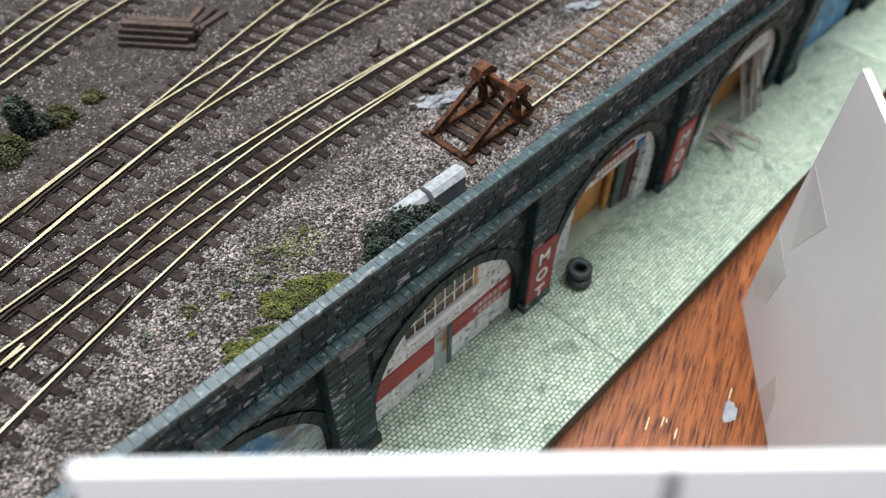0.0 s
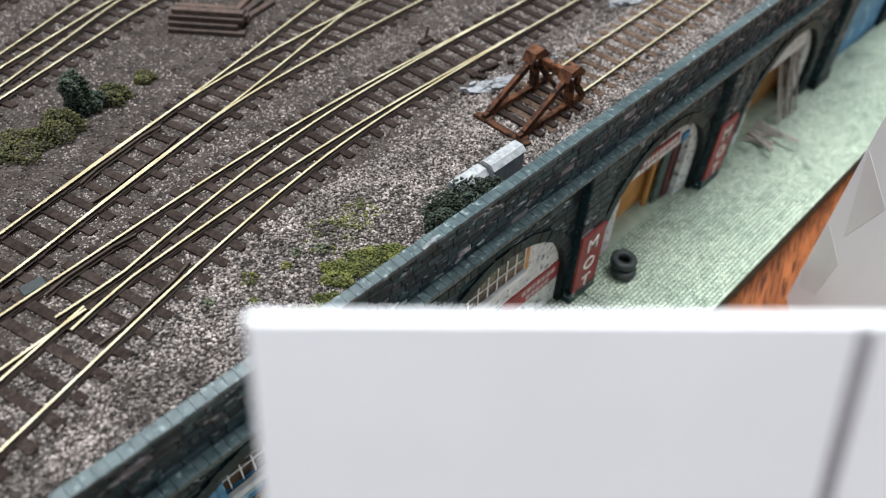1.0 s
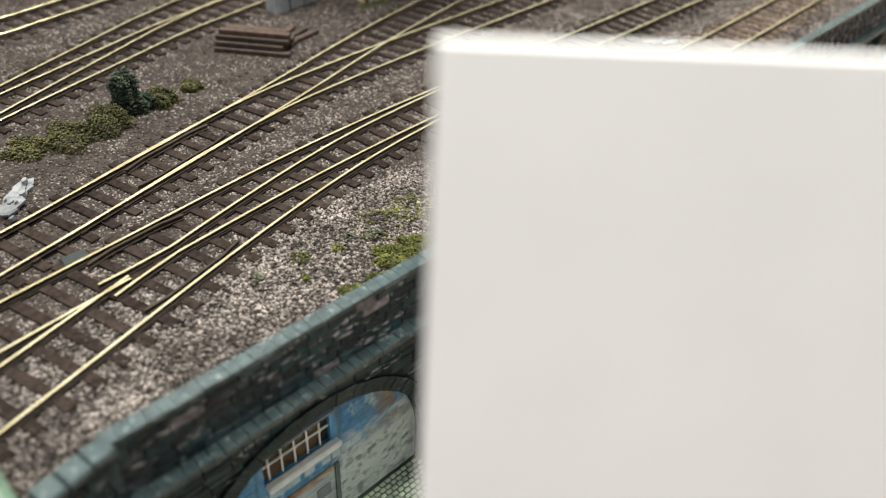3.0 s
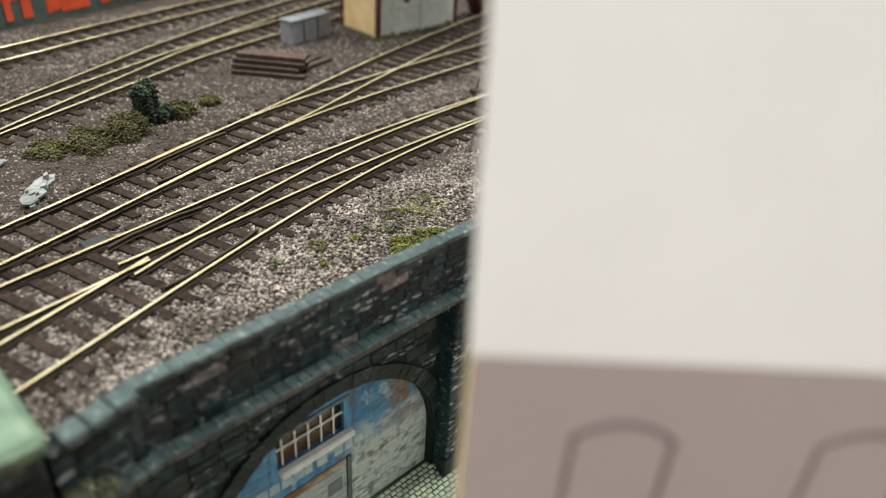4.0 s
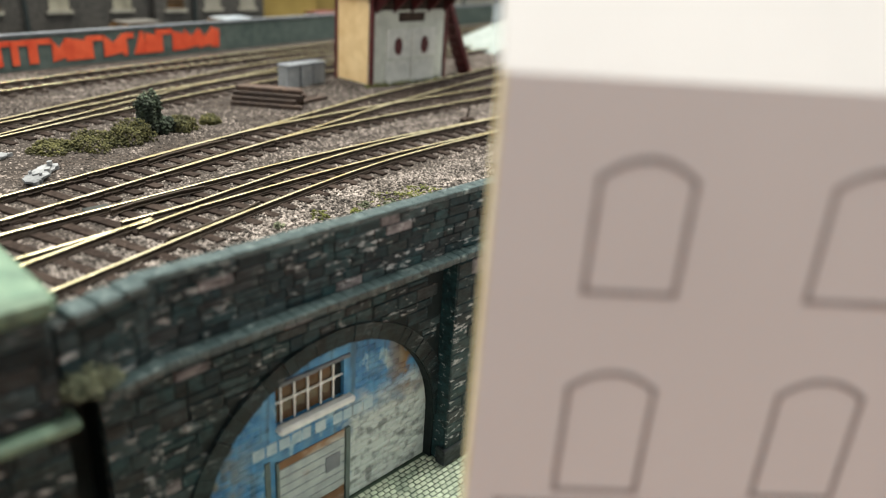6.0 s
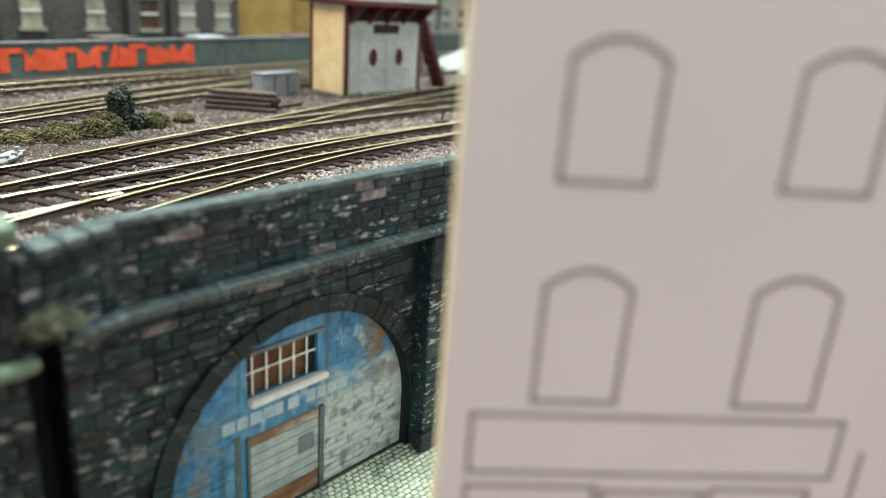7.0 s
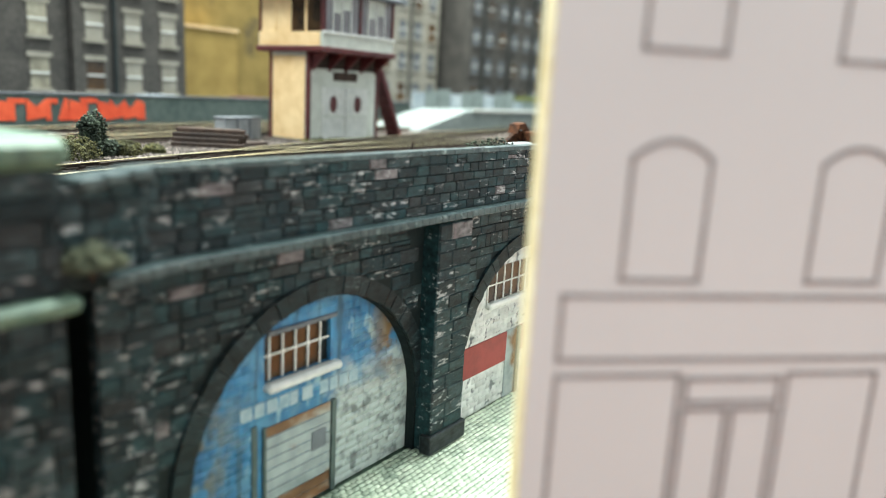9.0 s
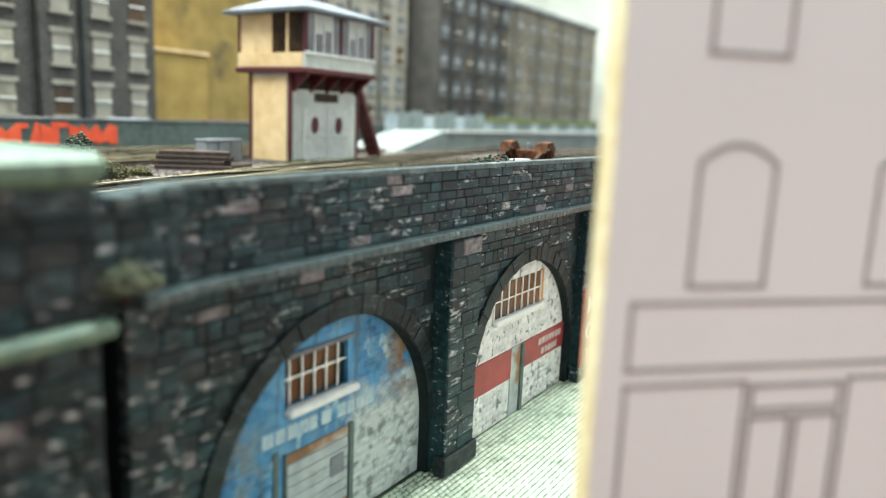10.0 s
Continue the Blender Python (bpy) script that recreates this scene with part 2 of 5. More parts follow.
GREEN_GREY = material("dark_green_grey_paint", (0.045, 0.07, 0.065), (0.10, 0.13, 0.12), 200, 0.7, 0.1)
CURTAIN = material("dim_curtain", (0.20, 0.185, 0.14), (0.42, 0.39, 0.30), 160, 0.8, 0.1)
VAN = material("silver_grey_car_paint", (0.25, 0.29, 0.33), (0.45, 0.48, 0.50), 120, 0.3, 0.0)
PLATFORM = material("pale_platform_paving", (0.14, 0.165, 0.16), (0.23, 0.26, 0.25), 150, 0.7, 0.1)
BACKDROP = material("pale_backdrop", (0.30, 0.31, 0.28), (0.48, 0.49, 0.45), 12, 0.9, 0.0)


# ---------------------------------------------------------------- builders
def mesh_of(name, bm, *mats):
    me = bpy.data.meshes.new(name)
    bm.to_mesh(me)
    bm.free()
    for m in mats:
        me.materials.append(m)
    return me


def part(name, bm, mat, parent, label=""):
    mats = mat if isinstance(mat, (list, tuple)) else [mat]
    ob = new(name, mesh_of(name, bm, *mats))
    ob.parent = parent
    return tagged(ob, label)


def thing(name, at=(0, 0, 0), turn=0.0, label="", category="", group="", kind=""):
    ob = new(name)
    ob.empty_display_size = 0.005
    ob.matrix_basis = pose(*at, 0, 0, turn)
    return tagged(ob, label, category, group, kind)


def block(bm, x0, x1, y0, y1, z0, z1, bevel=0.0, m=None, index=0):
    """An axis-aligned block, with rounded edges if bevel is given."""
    made = bmesh.ops.create_cube(bm, size=1.0)
    vs = made["verts"]
    for v in vs:
        v.co = Vector((x0 + (v.co.x + 0.5) * (x1 - x0), y0 + (v.co.y + 0.5) * (y1 - y0), z0 + (v.co.z + 0.5) * (z1 - z0)))
    faces = list({f for v in vs for f in v.link_faces})
    for f in faces:
        f.material_index = index
    if bevel:
        edges = list({e for v in vs for e in v.link_edges})
        out = bmesh.ops.bevel(bm, geom=edges, offset=bevel, segments=1, affect="EDGES", profile=0.5)
        vs = list({v for f in out["faces"] for v in f.verts} | {v for v in vs if v.is_valid})
    if m is not None:
        bmesh.ops.transform(bm, matrix=m, verts=[v for v in vs if v.is_valid])
    return bm


def solid(*args, **kw):
    return block(bmesh.new(), *args, **kw)


def prism(bm, outline, y0, y1, index=0):
    """A closed outline in x and z, drawn out from y0 to y1."""
    front = [bm.verts.new((x, y0, z)) for x, z in outline]
    back = [bm.verts.new((x, y1, z)) for x, z in outline]
    n = len(outline)
    fs = [bm.faces.new(front), bm.faces.new(back[::-1])]
    for i in range(n):
        fs.append(bm.faces.new((front[i], back[i], back[(i + 1) % n], front[(i + 1) % n])))
    for f in fs:
        f.material_index = index
    bmesh.ops.recalc_face_normals(bm, faces=fs)
    return bm


def bar(bm, a, b, wide, high, index=0):
    """A straight bar of rectangular section from a to b."""
    a, b = Vector(a), Vector(b)
    m = Matrix.Translation((a + b) / 2) @ (b - a).to_track_quat("X", "Z").to_matrix().to_4x4()
    length = (b - a).length
    return block(bm, -length / 2, length / 2, -wide / 2, wide / 2, -high / 2, high / 2, m=m, index=index)


def curve_through(points, step=0.002):
    """A smooth line through a few control points in plan, as evenly spaced points."""
    p = [Vector((*q, 0)) for q in points]
    p = [2 * p[0] - p[1]] + p + [2 * p[-1] - p[-2]]
    dense = []
    for i in range(1, len(p) - 2):
        n = max(2, int((p[i + 1] - p[i]).length / step))
        m0 = (p[i + 1] - p[i - 1]) / ((p[i + 1] - p[i]).length + (p[i] - p[i - 1]).length) * (p[i + 1] - p[i]).length
        m1 = (p[i + 2] - p[i]) / ((p[i + 2] - p[i + 1]).length + (p[i + 1] - p[i]).length) * (p[i + 1] - p[i]).length
        for k in range(n):
            t = k / n
            dense.append((2 * t**3 - 3 * t**2 + 1) * p[i] + (t**3 - 2 * t**2 + t) * m0 + (-2 * t**3 + 3 * t**2) * p[i + 1] + (t**3 - t**2) * m1)
    return dense + [p[-2]]


def offset_line(line, d):
    out = []
    for i, q in enumerate(line):
        way = (line[min(i + 1, len(line) - 1)] - line[max(i - 1, 0)]).normalized()
        out.append(q + Vector((-way.y, way.x, 0)) * d)
    return out


def soup(name, verts, faces, mat):
    """A mesh from arrays of many alike small pieces."""
    me = bpy.data.meshes.new(name)
    me.vertices.add(len(verts))
    me.vertices.foreach_set("co", np.ascontiguousarray(verts, dtype=np.float32).ravel())
    k = faces.shape[1]
    me.loops.add(faces.size)
    me.loops.foreach_set("vertex_index", np.ascontiguousarray(faces, dtype=np.int32).ravel())
    me.polygons.add(len(faces))
    me.polygons.foreach_set("loop_start", np.arange(0, faces.size, k, dtype=np.int32))
    me.polygons.foreach_set("loop_total", np.full(len(faces), k, dtype=np.int32))
    me.update(calc_edges=True)
    me.validate()
    me.materials.append(mat)
    return me


OCTA = np.array([(1, 0, 0), (-1, 0, 0), (0, 1, 0), (0, -1, 0), (0, 0, 1), (0, 0, -1)], float)
OCTA_F = np.array([(0, 2, 4), (2, 1, 4), (1, 3, 4), (3, 0, 4), (2, 0, 5), (1, 2, 5), (3, 1, 5), (0, 3, 5)])


def lumps(name, centres, size, mat, flat=0.8, seed=1):
    """Many small uneven stones or clumps, one at each centre."""
    rng = np.random.default_rng(seed)
    n = len(centres)
    base = np.repeat(OCTA[None], n, 0) * rng.uniform(0.65, 1.25, (n, 6, 1)) + rng.normal(0, 0.16, (n, 6, 3))
    a = rng.uniform(0, 2 * np.pi, n)
    b = rng.uniform(0, 2 * np.pi, n)
    ca, sa, cb, sb = np.cos(a), np.sin(a), np.cos(b), np.sin(b)
    x, y, z = base[..., 0], base[..., 1], base[..., 2]
    y, z = y * cb[:, None] - z * sb[:, None], y * sb[:, None] + z * cb[:, None]
    x, y = x * ca[:, None] - y * sa[:, None], x * sa[:, None] + y * ca[:, None]
    s = np.broadcast_to(np.asarray(size, float), (n,))[:, None] * rng.uniform(0.7, 1.3, (n, 1))
    pts = np.stack((x * s, y * s, z * s * flat), -1) + np.asarray(centres)[:, None, :]
    faces = (OCTA_F[None] + 6 * np.arange(n)[:, None, None]).reshape(-1, 3)
    return soup(name, pts.reshape(-1, 3), faces, mat)


# ---------------------------------------------------------------- plan
Z_RAIL = 0.0798          # top of the rails
Z_SLEEPER = 0.0780       # top of the sleepers
Z_BED = 0.0772           # ballast
Z_TABLE = -0.012
STREET_EDGE = -0.0563
COPE_TOP = 0.0927
STRING_TOP = 0.0745
ARCHES = [0.016, 0.1165, 0.2222, 0.339, 0.455]
ARCH_R, ARCH_SPRING = 0.040, 0.017
PIERS = [(0.0568, 0.0735), (0.1595, 0.1752), (0.2660, 0.2820), (0.394, 0.410), (0.51, 0.526)]
WALL_END = 0.75
WALL_START = -0.0445
KINK = -0.0350          # where the parapet turns towards the end pillar
WING = Matrix.Translation((KINK, 0, 0)) @ Matrix.Rotation(radians(11), 4, "Z")
Y_FACES = [-0.0035] + [-0.0056] * 4      # wall round each arch
Y_PIER = -0.0092
Y_PARAPET = -0.0060
Y_FILLS = [-0.0003] + [-0.0030] * 4      # shop fronts in the arches

# ---------------------------------------------------------------- table, street and track bed
table = new("ground", mesh_of("ground", solid(-1.2, 1.6, -1.2, 0.05, Z_TABLE - 0.03, Z_TABLE), TABLE))
tagged(table, "orange-brown varnished wooden table top with chips", "table", kind="structure")

street = new("pavement", mesh_of("pavement", solid(-0.20, WALL_END, STREET_EDGE, 0.02, Z_TABLE + 0.0005, -0.0006), SETT_JOINT))
tagged(street, "street board of pale green printed stone setts", "street", kind="structure")

bed = new("track_bed", mesh_of("track_bed", solid(-0.6, 1.4, -0.0032, 0.95, 0.0735, Z_BED), GROUND))
tagged(bed, "grey-brown ballasted baseboard of the station throat", "ground", kind="structure")


# ---------------------------------------------------------------- viaduct
def arc(cx, r, n=28):
    return [(cx - r * math.cos(math.pi * i / n), ARCH_SPRING + r * math.sin(math.pi * i / n)) for i in range(n + 1)]


viaduct = thing("wall_viaduct", label="dark green-grey stone railway viaduct wall with blind arches", category="viaduct", kind="structure")
edges_x = [WALL_START] + [(a + b) / 2 for a, b in PIERS] + [WALL_END]
for i, cx in enumerate(ARCHES):
    xl, xr = edges_x[i], edges_x[i + 1]
    outline = [(xl, 0.0), (cx - ARCH_R, 0.0)] + arc(cx, ARCH_R) + [(cx + ARCH_R, 0.0), (xr, 0.0), (xr, 0.0722), (xl, 0.0722)]
    part("bay", prism(bmesh.new(), outline, Y_FACES[i], 0.010), MORTAR, viaduct)
part("bay", solid(edges_x[-2], WALL_END, Y_FACES[-1] + 0.0004, 0.0099, 0.0, 0.0722), MORTAR, viaduct)
for a, b in PIERS:
    part("pier", solid(a, b, Y_PIER, -0.0030, 0.0, 0.0718, 0.0003), STONE, viaduct)
    part("pier_foot", solid(a - 0.0012, b + 0.0012, Y_PIER - 0.0012, -0.0062, 0.0, 0.006, 0.0003), STONE, viaduct)
part("parapet", solid(KINK, WALL_END, Y_PARAPET, -0.0033, 0.0722, COPE_TOP - 0.0013), MORTAR, viaduct)
part("parapet_wing", solid(-0.0185, 0.0004, Y_PARAPET - 0.0006, -0.0033, 0.0722, COPE_TOP - 0.0024, m=WING), MORTAR, viaduct)
part("end_pilaster", solid(WALL_START, -0.0330, -0.0060, -0.0034, 0.0, 0.0718, 0.0003), STONE, viaduct)
# plate added in the joint colour to stand for the slot's shade
part("slot_dark_plate", solid(-0.0536, WALL_START + 0.0002, 0.0040, 0.0098, 0.0, 0.0720), MORTAR, viaduct)
part("parapet_back", solid(WALL_START - 0.006, WALL_END, -0.0033, 0.0098, 0.0722, 0.0734), MORTAR, viaduct)

# the filled arches
def arch_slice(bm, cx, r, xa, xb, z0, y0, y1):
    """The piece of a filled arch between two uprights, above z0."""
    top = [(x, ARCH_SPRING + math.sqrt(max(0.0, r * r - (x - cx) ** 2))) for x in (xa + (xb - xa) * k / 14 for k in range(15))]
    prism(bm, [(xa, z0)] + top + [(xb, z0)], y0, y1)


WIN_X0, WIN_X1, WIN_Z0, WIN_Z1 = -0.0003, 0.0222, 0.0378, 0.0496
bm = bmesh.new()
arch_slice(bm, ARCHES[0], 0.0405, ARCHES[0] - 0.0404, WIN_X0, 0.0, Y_FILLS[0], 0.006)
arch_slice(bm, ARCHES[0], 0.0405, WIN_X1, ARCHES[0] + 0.0404, 0.0, Y_FILLS[0], 0.006)
arch_slice(bm, ARCHES[0], 0.0405, WIN_X0, WIN_X1, WIN_Z1, Y_FILLS[0], 0.006)
block(bm, WIN_X0, WIN_X1, Y_FILLS[0], 0.006, 0.0, WIN_Z0)
blue = part("arch_infill", bm, BLUE_WALL, viaduct, "worn blue painted brick infill")
white = part("arch_infill", prism(bmesh.new(), [(ARCHES[1] - 0.0405, -0.0)] + arc(ARCHES[1], 0.0405) + [(ARCHES[1] + 0.0405, 0.0)], Y_FILLS[1], 0.006),
             WHITE_WALL, viaduct, "flaking white painted brick infill")
for cx in ARCHES[2:4]:
    notch = [(cx - 0.0405, 0.0)] + arc(cx, 0.0405) + [(cx + 0.0405, 0.0), (cx + 0.029, 0.0), (cx + 0.029, 0.0395), (cx - 0.0255, 0.0395), (cx - 0.0255, 0.0)]
    part("arch_infill", prism(bmesh.new(), notch, Y_FILLS[2], 0.0), WHITE_WALL, viaduct, "white painted surround of an open workshop")
    part("workshop_back", solid(cx - 0.045, cx + 0.045, 0.007, 0.009, 0.0, 0.062), ORANGE, viaduct, "warm orange-brown workshop interior")
    part("workshop_floor", solid(cx - 0.039, cx + 0.039, Y_FILLS[2], 0.007, -0.0004, 0.0003), SETT, viaduct)
part("arch_infill", prism(bmesh.new(), [(ARCHES[4] - 0.0405, -0.0)] + arc(ARCHES[4], 0.0405) + [(ARCHES[4] + 0.0405, 0.0)], Y_FILLS[1], 0.006),
     BLUE_WALL, viaduct, "pale blue painted infill")

# end pillar
pillar = thing("wall_pillar", label="dark stone end pillar with a pale green rounded cap", category="pillar", kind="structure")
PX0, PX1, PY0, PY1 = -0.100, -0.0530, -0.0125, 0.020
part("shaft", solid(PX0, PX1, PY0, PY1, Z_TABLE, 0.0938, 0.0004), MORTAR, pillar)
part("cap", solid(PX0 - 0.003, PX1 + 0.0014, PY0 - 0.0022, PY1 + 0.0022, 0.0938, 0.0990, 0.0015), CAPSTONE, pillar, "pale green rounded capstone")
part("band", solid(PX0 - 0.002, PX1 + 0.0022, PY0 - 0.0025, PY1 + 0.001, 0.0700, 0.0730, 0.0009), CAPSTONE, pillar, "pale green moulding")

# ---------------------------------------------------------------- tracks
HALF = 0.00866
NEAR = [(-0.10, 0.0173), (-0.0431, 0.0343), (0.033, 0.0566), (0.0895, 0.0692), (0.148, 0.0748), (0.255, 0.0780), (0.38, 0.0812), (0.75, 0.090)]
FAR = [(-0.10, 0.0488), (-0.03, 0.0591), (0.004, 0.0639), (0.062, 0.0716), (0.113, 0.0758), (0.165, 0.0770), (0.210, 0.0774)]
UP = [(-0.10, 0.0685), (-0.023, 0.0892), (-0.0055, 0.0940), (0.089, 0.1212), (0.169, 0.1462), (0.265, 0.170), (0.36, 0.192), (0.75, 0.27)]
DOWN = [(-0.023, 0.0892), (-0.0035, 0.0945), (0.048, 0.1100), (0.100, 0.1212), (0.205, 0.1290), (0.36, 0.135), (0.75, 0.147)]
YARD = [(-0.10, 0.137), (-0.01, 0.173), (0.06, 0.1985), (0.10, 0.212), (0.20, 0.233), (0.40, 0.262), (0.75, 0.31)]
LOOP = [(-0.03, 0.1665), (0.0145, 0.1885), (0.055, 0.2075), (0.0943, 0.2255), (0.20, 0.262), (0.40, 0.30), (0.75, 0.36)]
BACK = [(-0.10, 0.226), (0.02, 0.2556), (0.135, 0.283), (0.40, 0.335), (0.75, 0.40)]
STUB = [(0.155, 0.0287), (0.204, 0.0303), (0.295, 0.0335), (0.75, 0.050)]


def rail_mesh(line, drop=0.0):
    """A flat-bottomed rail swept along a line; the running surface is bright metal."""
    z1, z0 = Z_RAIL - drop, Z_SLEEPER
    sec = [(-0.0007, z0), (-0.0007, z0 + 0.0003), (-0.00018, z0 + 0.0005), (-0.00018, z1 - 0.0007), (-0.00044, z1 - 0.0005), (-0.00044, z1 - 0.0001),
           (-0.00033, z1), (0.00033, z1), (0.00044, z1 - 0.0001), (0.00044, z1 - 0.0005), (0.00018, z1 - 0.0007), (0.00018, z0 + 0.0005),
           (0.0007, z0 + 0.0003), (0.0007, z0)]
    bm = bmesh.new()
    rings = []
    for i, q in enumerate(line):
        way = (line[min(i + 1, len(line) - 1)] - line[max(i - 1, 0)]).normalized()
        side = Vector((-way.y, way.x, 0))
        rings.append([bm.verts.new(q + side * a + Vector((0, 0, z))) for a, z in sec])
    n = len(sec)
    for r0, r1 in zip(rings, rings[1:]):
        for k in range(n):
            f = bm.faces.new((r0[k], r1[k], r1[(k + 1) % n], r0[(k + 1) % n]))
            f.material_index = 1 if 5 <= k <= 7 else 0
    bm.faces.new(rings[0])
    bm.faces.new(rings[-1][::-1])
    bmesh.ops.recalc_face_normals(bm, faces=bm.faces[:])
    return bm


def sleeper_bm(length, chairs):
    bm = solid(-0.0016, 0.0016, -length / 2, length / 2, Z_BED - 0.0008, Z_SLEEPER, 0.00015)
    for c in chairs:
        for s in (-1, 1):
            block(bm, -0.0011, 0.0011, c + s * 0.00125 - 0.0005, c + s * 0.00125 + 0.0005, Z_SLEEPER - 0.0001, Z_SLEEPER + 0.0009)
    return bm


PLAIN = mesh_of("sleeper", sleeper_bm(0.0300, (-HALF, HALF)), SLEEPER)
PLAIN_TAN = mesh_of("sleeper", sleeper_bm(0.0300, (-HALF, HALF)), TAN_SLEEPER)
rng = random.Random(4)


def at_x(line, x):
    for a, b in zip(line, line[1:]):
        if a.x <= x <= b.x and b.x > a.x:
            k = (x - a.x) / (b.x - a.x)
            return a.lerp(b, k)
    return None


def lay_track(points, label, other=None, skip_where_shared=False, rail_from=None, gap_side=0, gap_x=(0, 0), plain=PLAIN):
    """A track with two rails and its sleepers; beside another route the sleepers lengthen to carry both."""
    track = thing("railway_track", label=label, category="railway track")
    line = curve_through(points)
    mate = curve_through(other) if other else None
    body = line if rail_from is None else [q for q in line if q.x >= rail_from]
    drop = 0.00006 if skip_where_shared else 0.0
    for s in (-1, 1):
        rail = offset_line(body, s * HALF)
        runs = [rail] if s != gap_side else [[q for q in rail if q.x < gap_x[0]], [q for q in rail if q.x > gap_x[1]]]
        for run in runs:
            part("rail", rail_mesh(run, drop), [RAIL_SIDE, RAIL_TOP], track)
    travelled = 0.0
    for a, b in zip(line, line[1:]):
        travelled += (b - a).length
        if travelled < 0.0078:
            continue
        travelled = 0.0
        way = (b - a).normalized()
        turn = math.degrees(math.atan2(way.y, way.x)) + rng.uniform(-0.8, 0.8)
        m = pose(b.x, b.y, rng.uniform(-0.00008, 0.00008), 0, 0, turn)
        gap = 1.0
        if mate:
            q = at_x(mate, b.x)
            if q is not None:
                gap = (q.y - b.y) * way.x
        if mate and skip_where_shared and abs(gap) < 0.031:
            continue
        if mate and not skip_where_shared and 0.0006 < abs(gap) < 0.031:
            low, high = min(0.0, gap) - 0.015, max(0.0, gap) + 0.015
            bm = sleeper_bm(high - low, ())
            bmesh.ops.translate(bm, verts=bm.verts, vec=(0, (low + high) / 2, 0))
            ob = part("sleeper", bm, SLEEPER, track)
        else:
            ob = new("sleeper", plain)
            ob.parent = track
        ob.matrix_basis = m
    return track, line


lay_track(NEAR, "weathered running line with brown sleepers and bright rails", FAR, gap_side=1, gap_x=(-0.0025, 0.0116))
lay_track(FAR, "turnout branch with bright rails on long brown timbers", NEAR, True, gap_side=-1, gap_x=(-0.0025, 0.0116))
lay_track(UP, "weathered running line curving past the signal box", DOWN)
lay_track(DOWN, "turnout branch with bright rails beside the running line", UP, True)
lay_track(YARD, "yard track with tarnished yellow rails", LOOP)
lay_track(LOOP, "yard loop track with tarnished yellow rails", YARD, True)
lay_track(BACK, "far track with dull rails along the painted wall")
turnout = bpy.data.objects["railway_track"]
second_turnout = bpy.data.objects["railway_track.002"]


def check_rail(track, points, side, x0, x1):
    """A short dull rail beside a running rail, its ends bent away from it."""
    line = [q for q in offset_line(curve_through(points), side * (HALF - 0.0019)) if x0 < q.x < x1]
    for k, q in enumerate(line):
        near_end = min(k, len(line) - 1 - k)
        q.y -= side * 0.0003 * max(0, 4 - near_end)
    bm = rail_mesh(line, 0.0001)
    for f in bm.faces:
        f.material_index = 0
    part("check_rail", bm, [RAIL_SIDE, RAIL_TOP], track, "dark check rail")


check_rail(turnout, NEAR, -1, -0.0080, 0.0300)
check_rail(turnout, FAR, 1, -0.0090, 0.0250)
check_rail(turnout, NEAR, -1, 0.1325, 0.1833)
check_rail(second_turnout, UP, 1, 0.020, 0.060)
check_rail(second_turnout, DOWN, -1, 0.020, 0.060)
for points, side, end in ((NEAR, 1, (-0.0105, 0.0574)), (FAR, -1, (-0.0093, 0.0500))):
    line = [q for q in offset_line(curve_through(points), side * HALF) if q.x > 0.0112]
    k = line[0].lerp(Vector((*end, 0)), 0.55) + Vector((0, -0.0002 * side, 0))
    part("wing_rail", rail_mesh(curve_through([end, (k.x, k.y), (line[0].x, line[0].y)]), 0.00003), [RAIL_SIDE, RAIL_TOP], turnout)
part("motor_cover", solid(-0.0135, -0.0060, 0.0728, 0.0775, Z_BED - 0.0002, 0.0783, 0.0003), RUBBER, turnout, "black plastic cover between the rails")
# moulded webs that tie the sleepers together under each rail
for track, points in ((turnout, NEAR), (bpy.data.objects["railway_track.001"], FAR), (second_turnout, UP), (bpy.data.objects["railway_track.003"], DOWN)):
    for s_ in (-1, 1):
        line = offset_line(curve_through(points, 0.004), s_ * HALF)
        bm = bmesh.new()
        for a, b in zip(line, line[1:]):
            bar(bm, a + Vector((0, 0, Z_SLEEPER - 0.0004)), b + Vector((0, 0, Z_SLEEPER - 0.0004)), 0.0026, 0.0006)
        part("sleeper_web", bm, SLEEPER, track)
lay_track(STUB, "rusty siding with brown rails ending at a buffer stop", rail_from=0.155, plain=PLAIN_TAN)

# ---------------------------------------------------------------- mock-up building of card
E1 = Vector((0.71, -0.704, 0)).normalized()
FRONT_N = -0.0730        # distance of the front from the origin along its normal
U0, U1 = 0.0437, 0.205
ROOF_LINE = 0.1065
normal = Vector((-E1.y, E1.x, 0))
M_FRONT = Matrix(((E1.x, normal.x, 0, normal.x * FRONT_N - 0.001 * E1.x), (E1.y, normal.y, 0, normal.y * FRONT_N - 0.001 * E1.y), (0, 0, 1, -0.0003), (0, 0, 0, 1)))
EAVE, RIDGE, RISE = 0.1442, 0.1890, 0.0200
mock = new("building_mock_up")
mock.matrix_basis = M_FRONT
tagged(mock, "white card mock-up of a terrace building with inked window outlines", "model building")
front = part("front", solid(U0, U1, 0.0, 0.0048, Z_TABLE, EAVE), CARD_SHADED, mock, "white card front, its shade put into a greyer colour")
part("board_edge", solid(U0 - 0.0003, U0, 0.00015, 0.0047, Z_TABLE, EAVE), FOAM, mock, "cream foam core edge")
bm = bmesh.new()
k = 0.0012
prof = [(0.0, EAVE), (RISE, RIDGE), (RISE + k, RIDGE), (0.0048, EAVE)]
va = [bm.verts.new((U0 - 0.0004, y, z)) for y, z in prof]
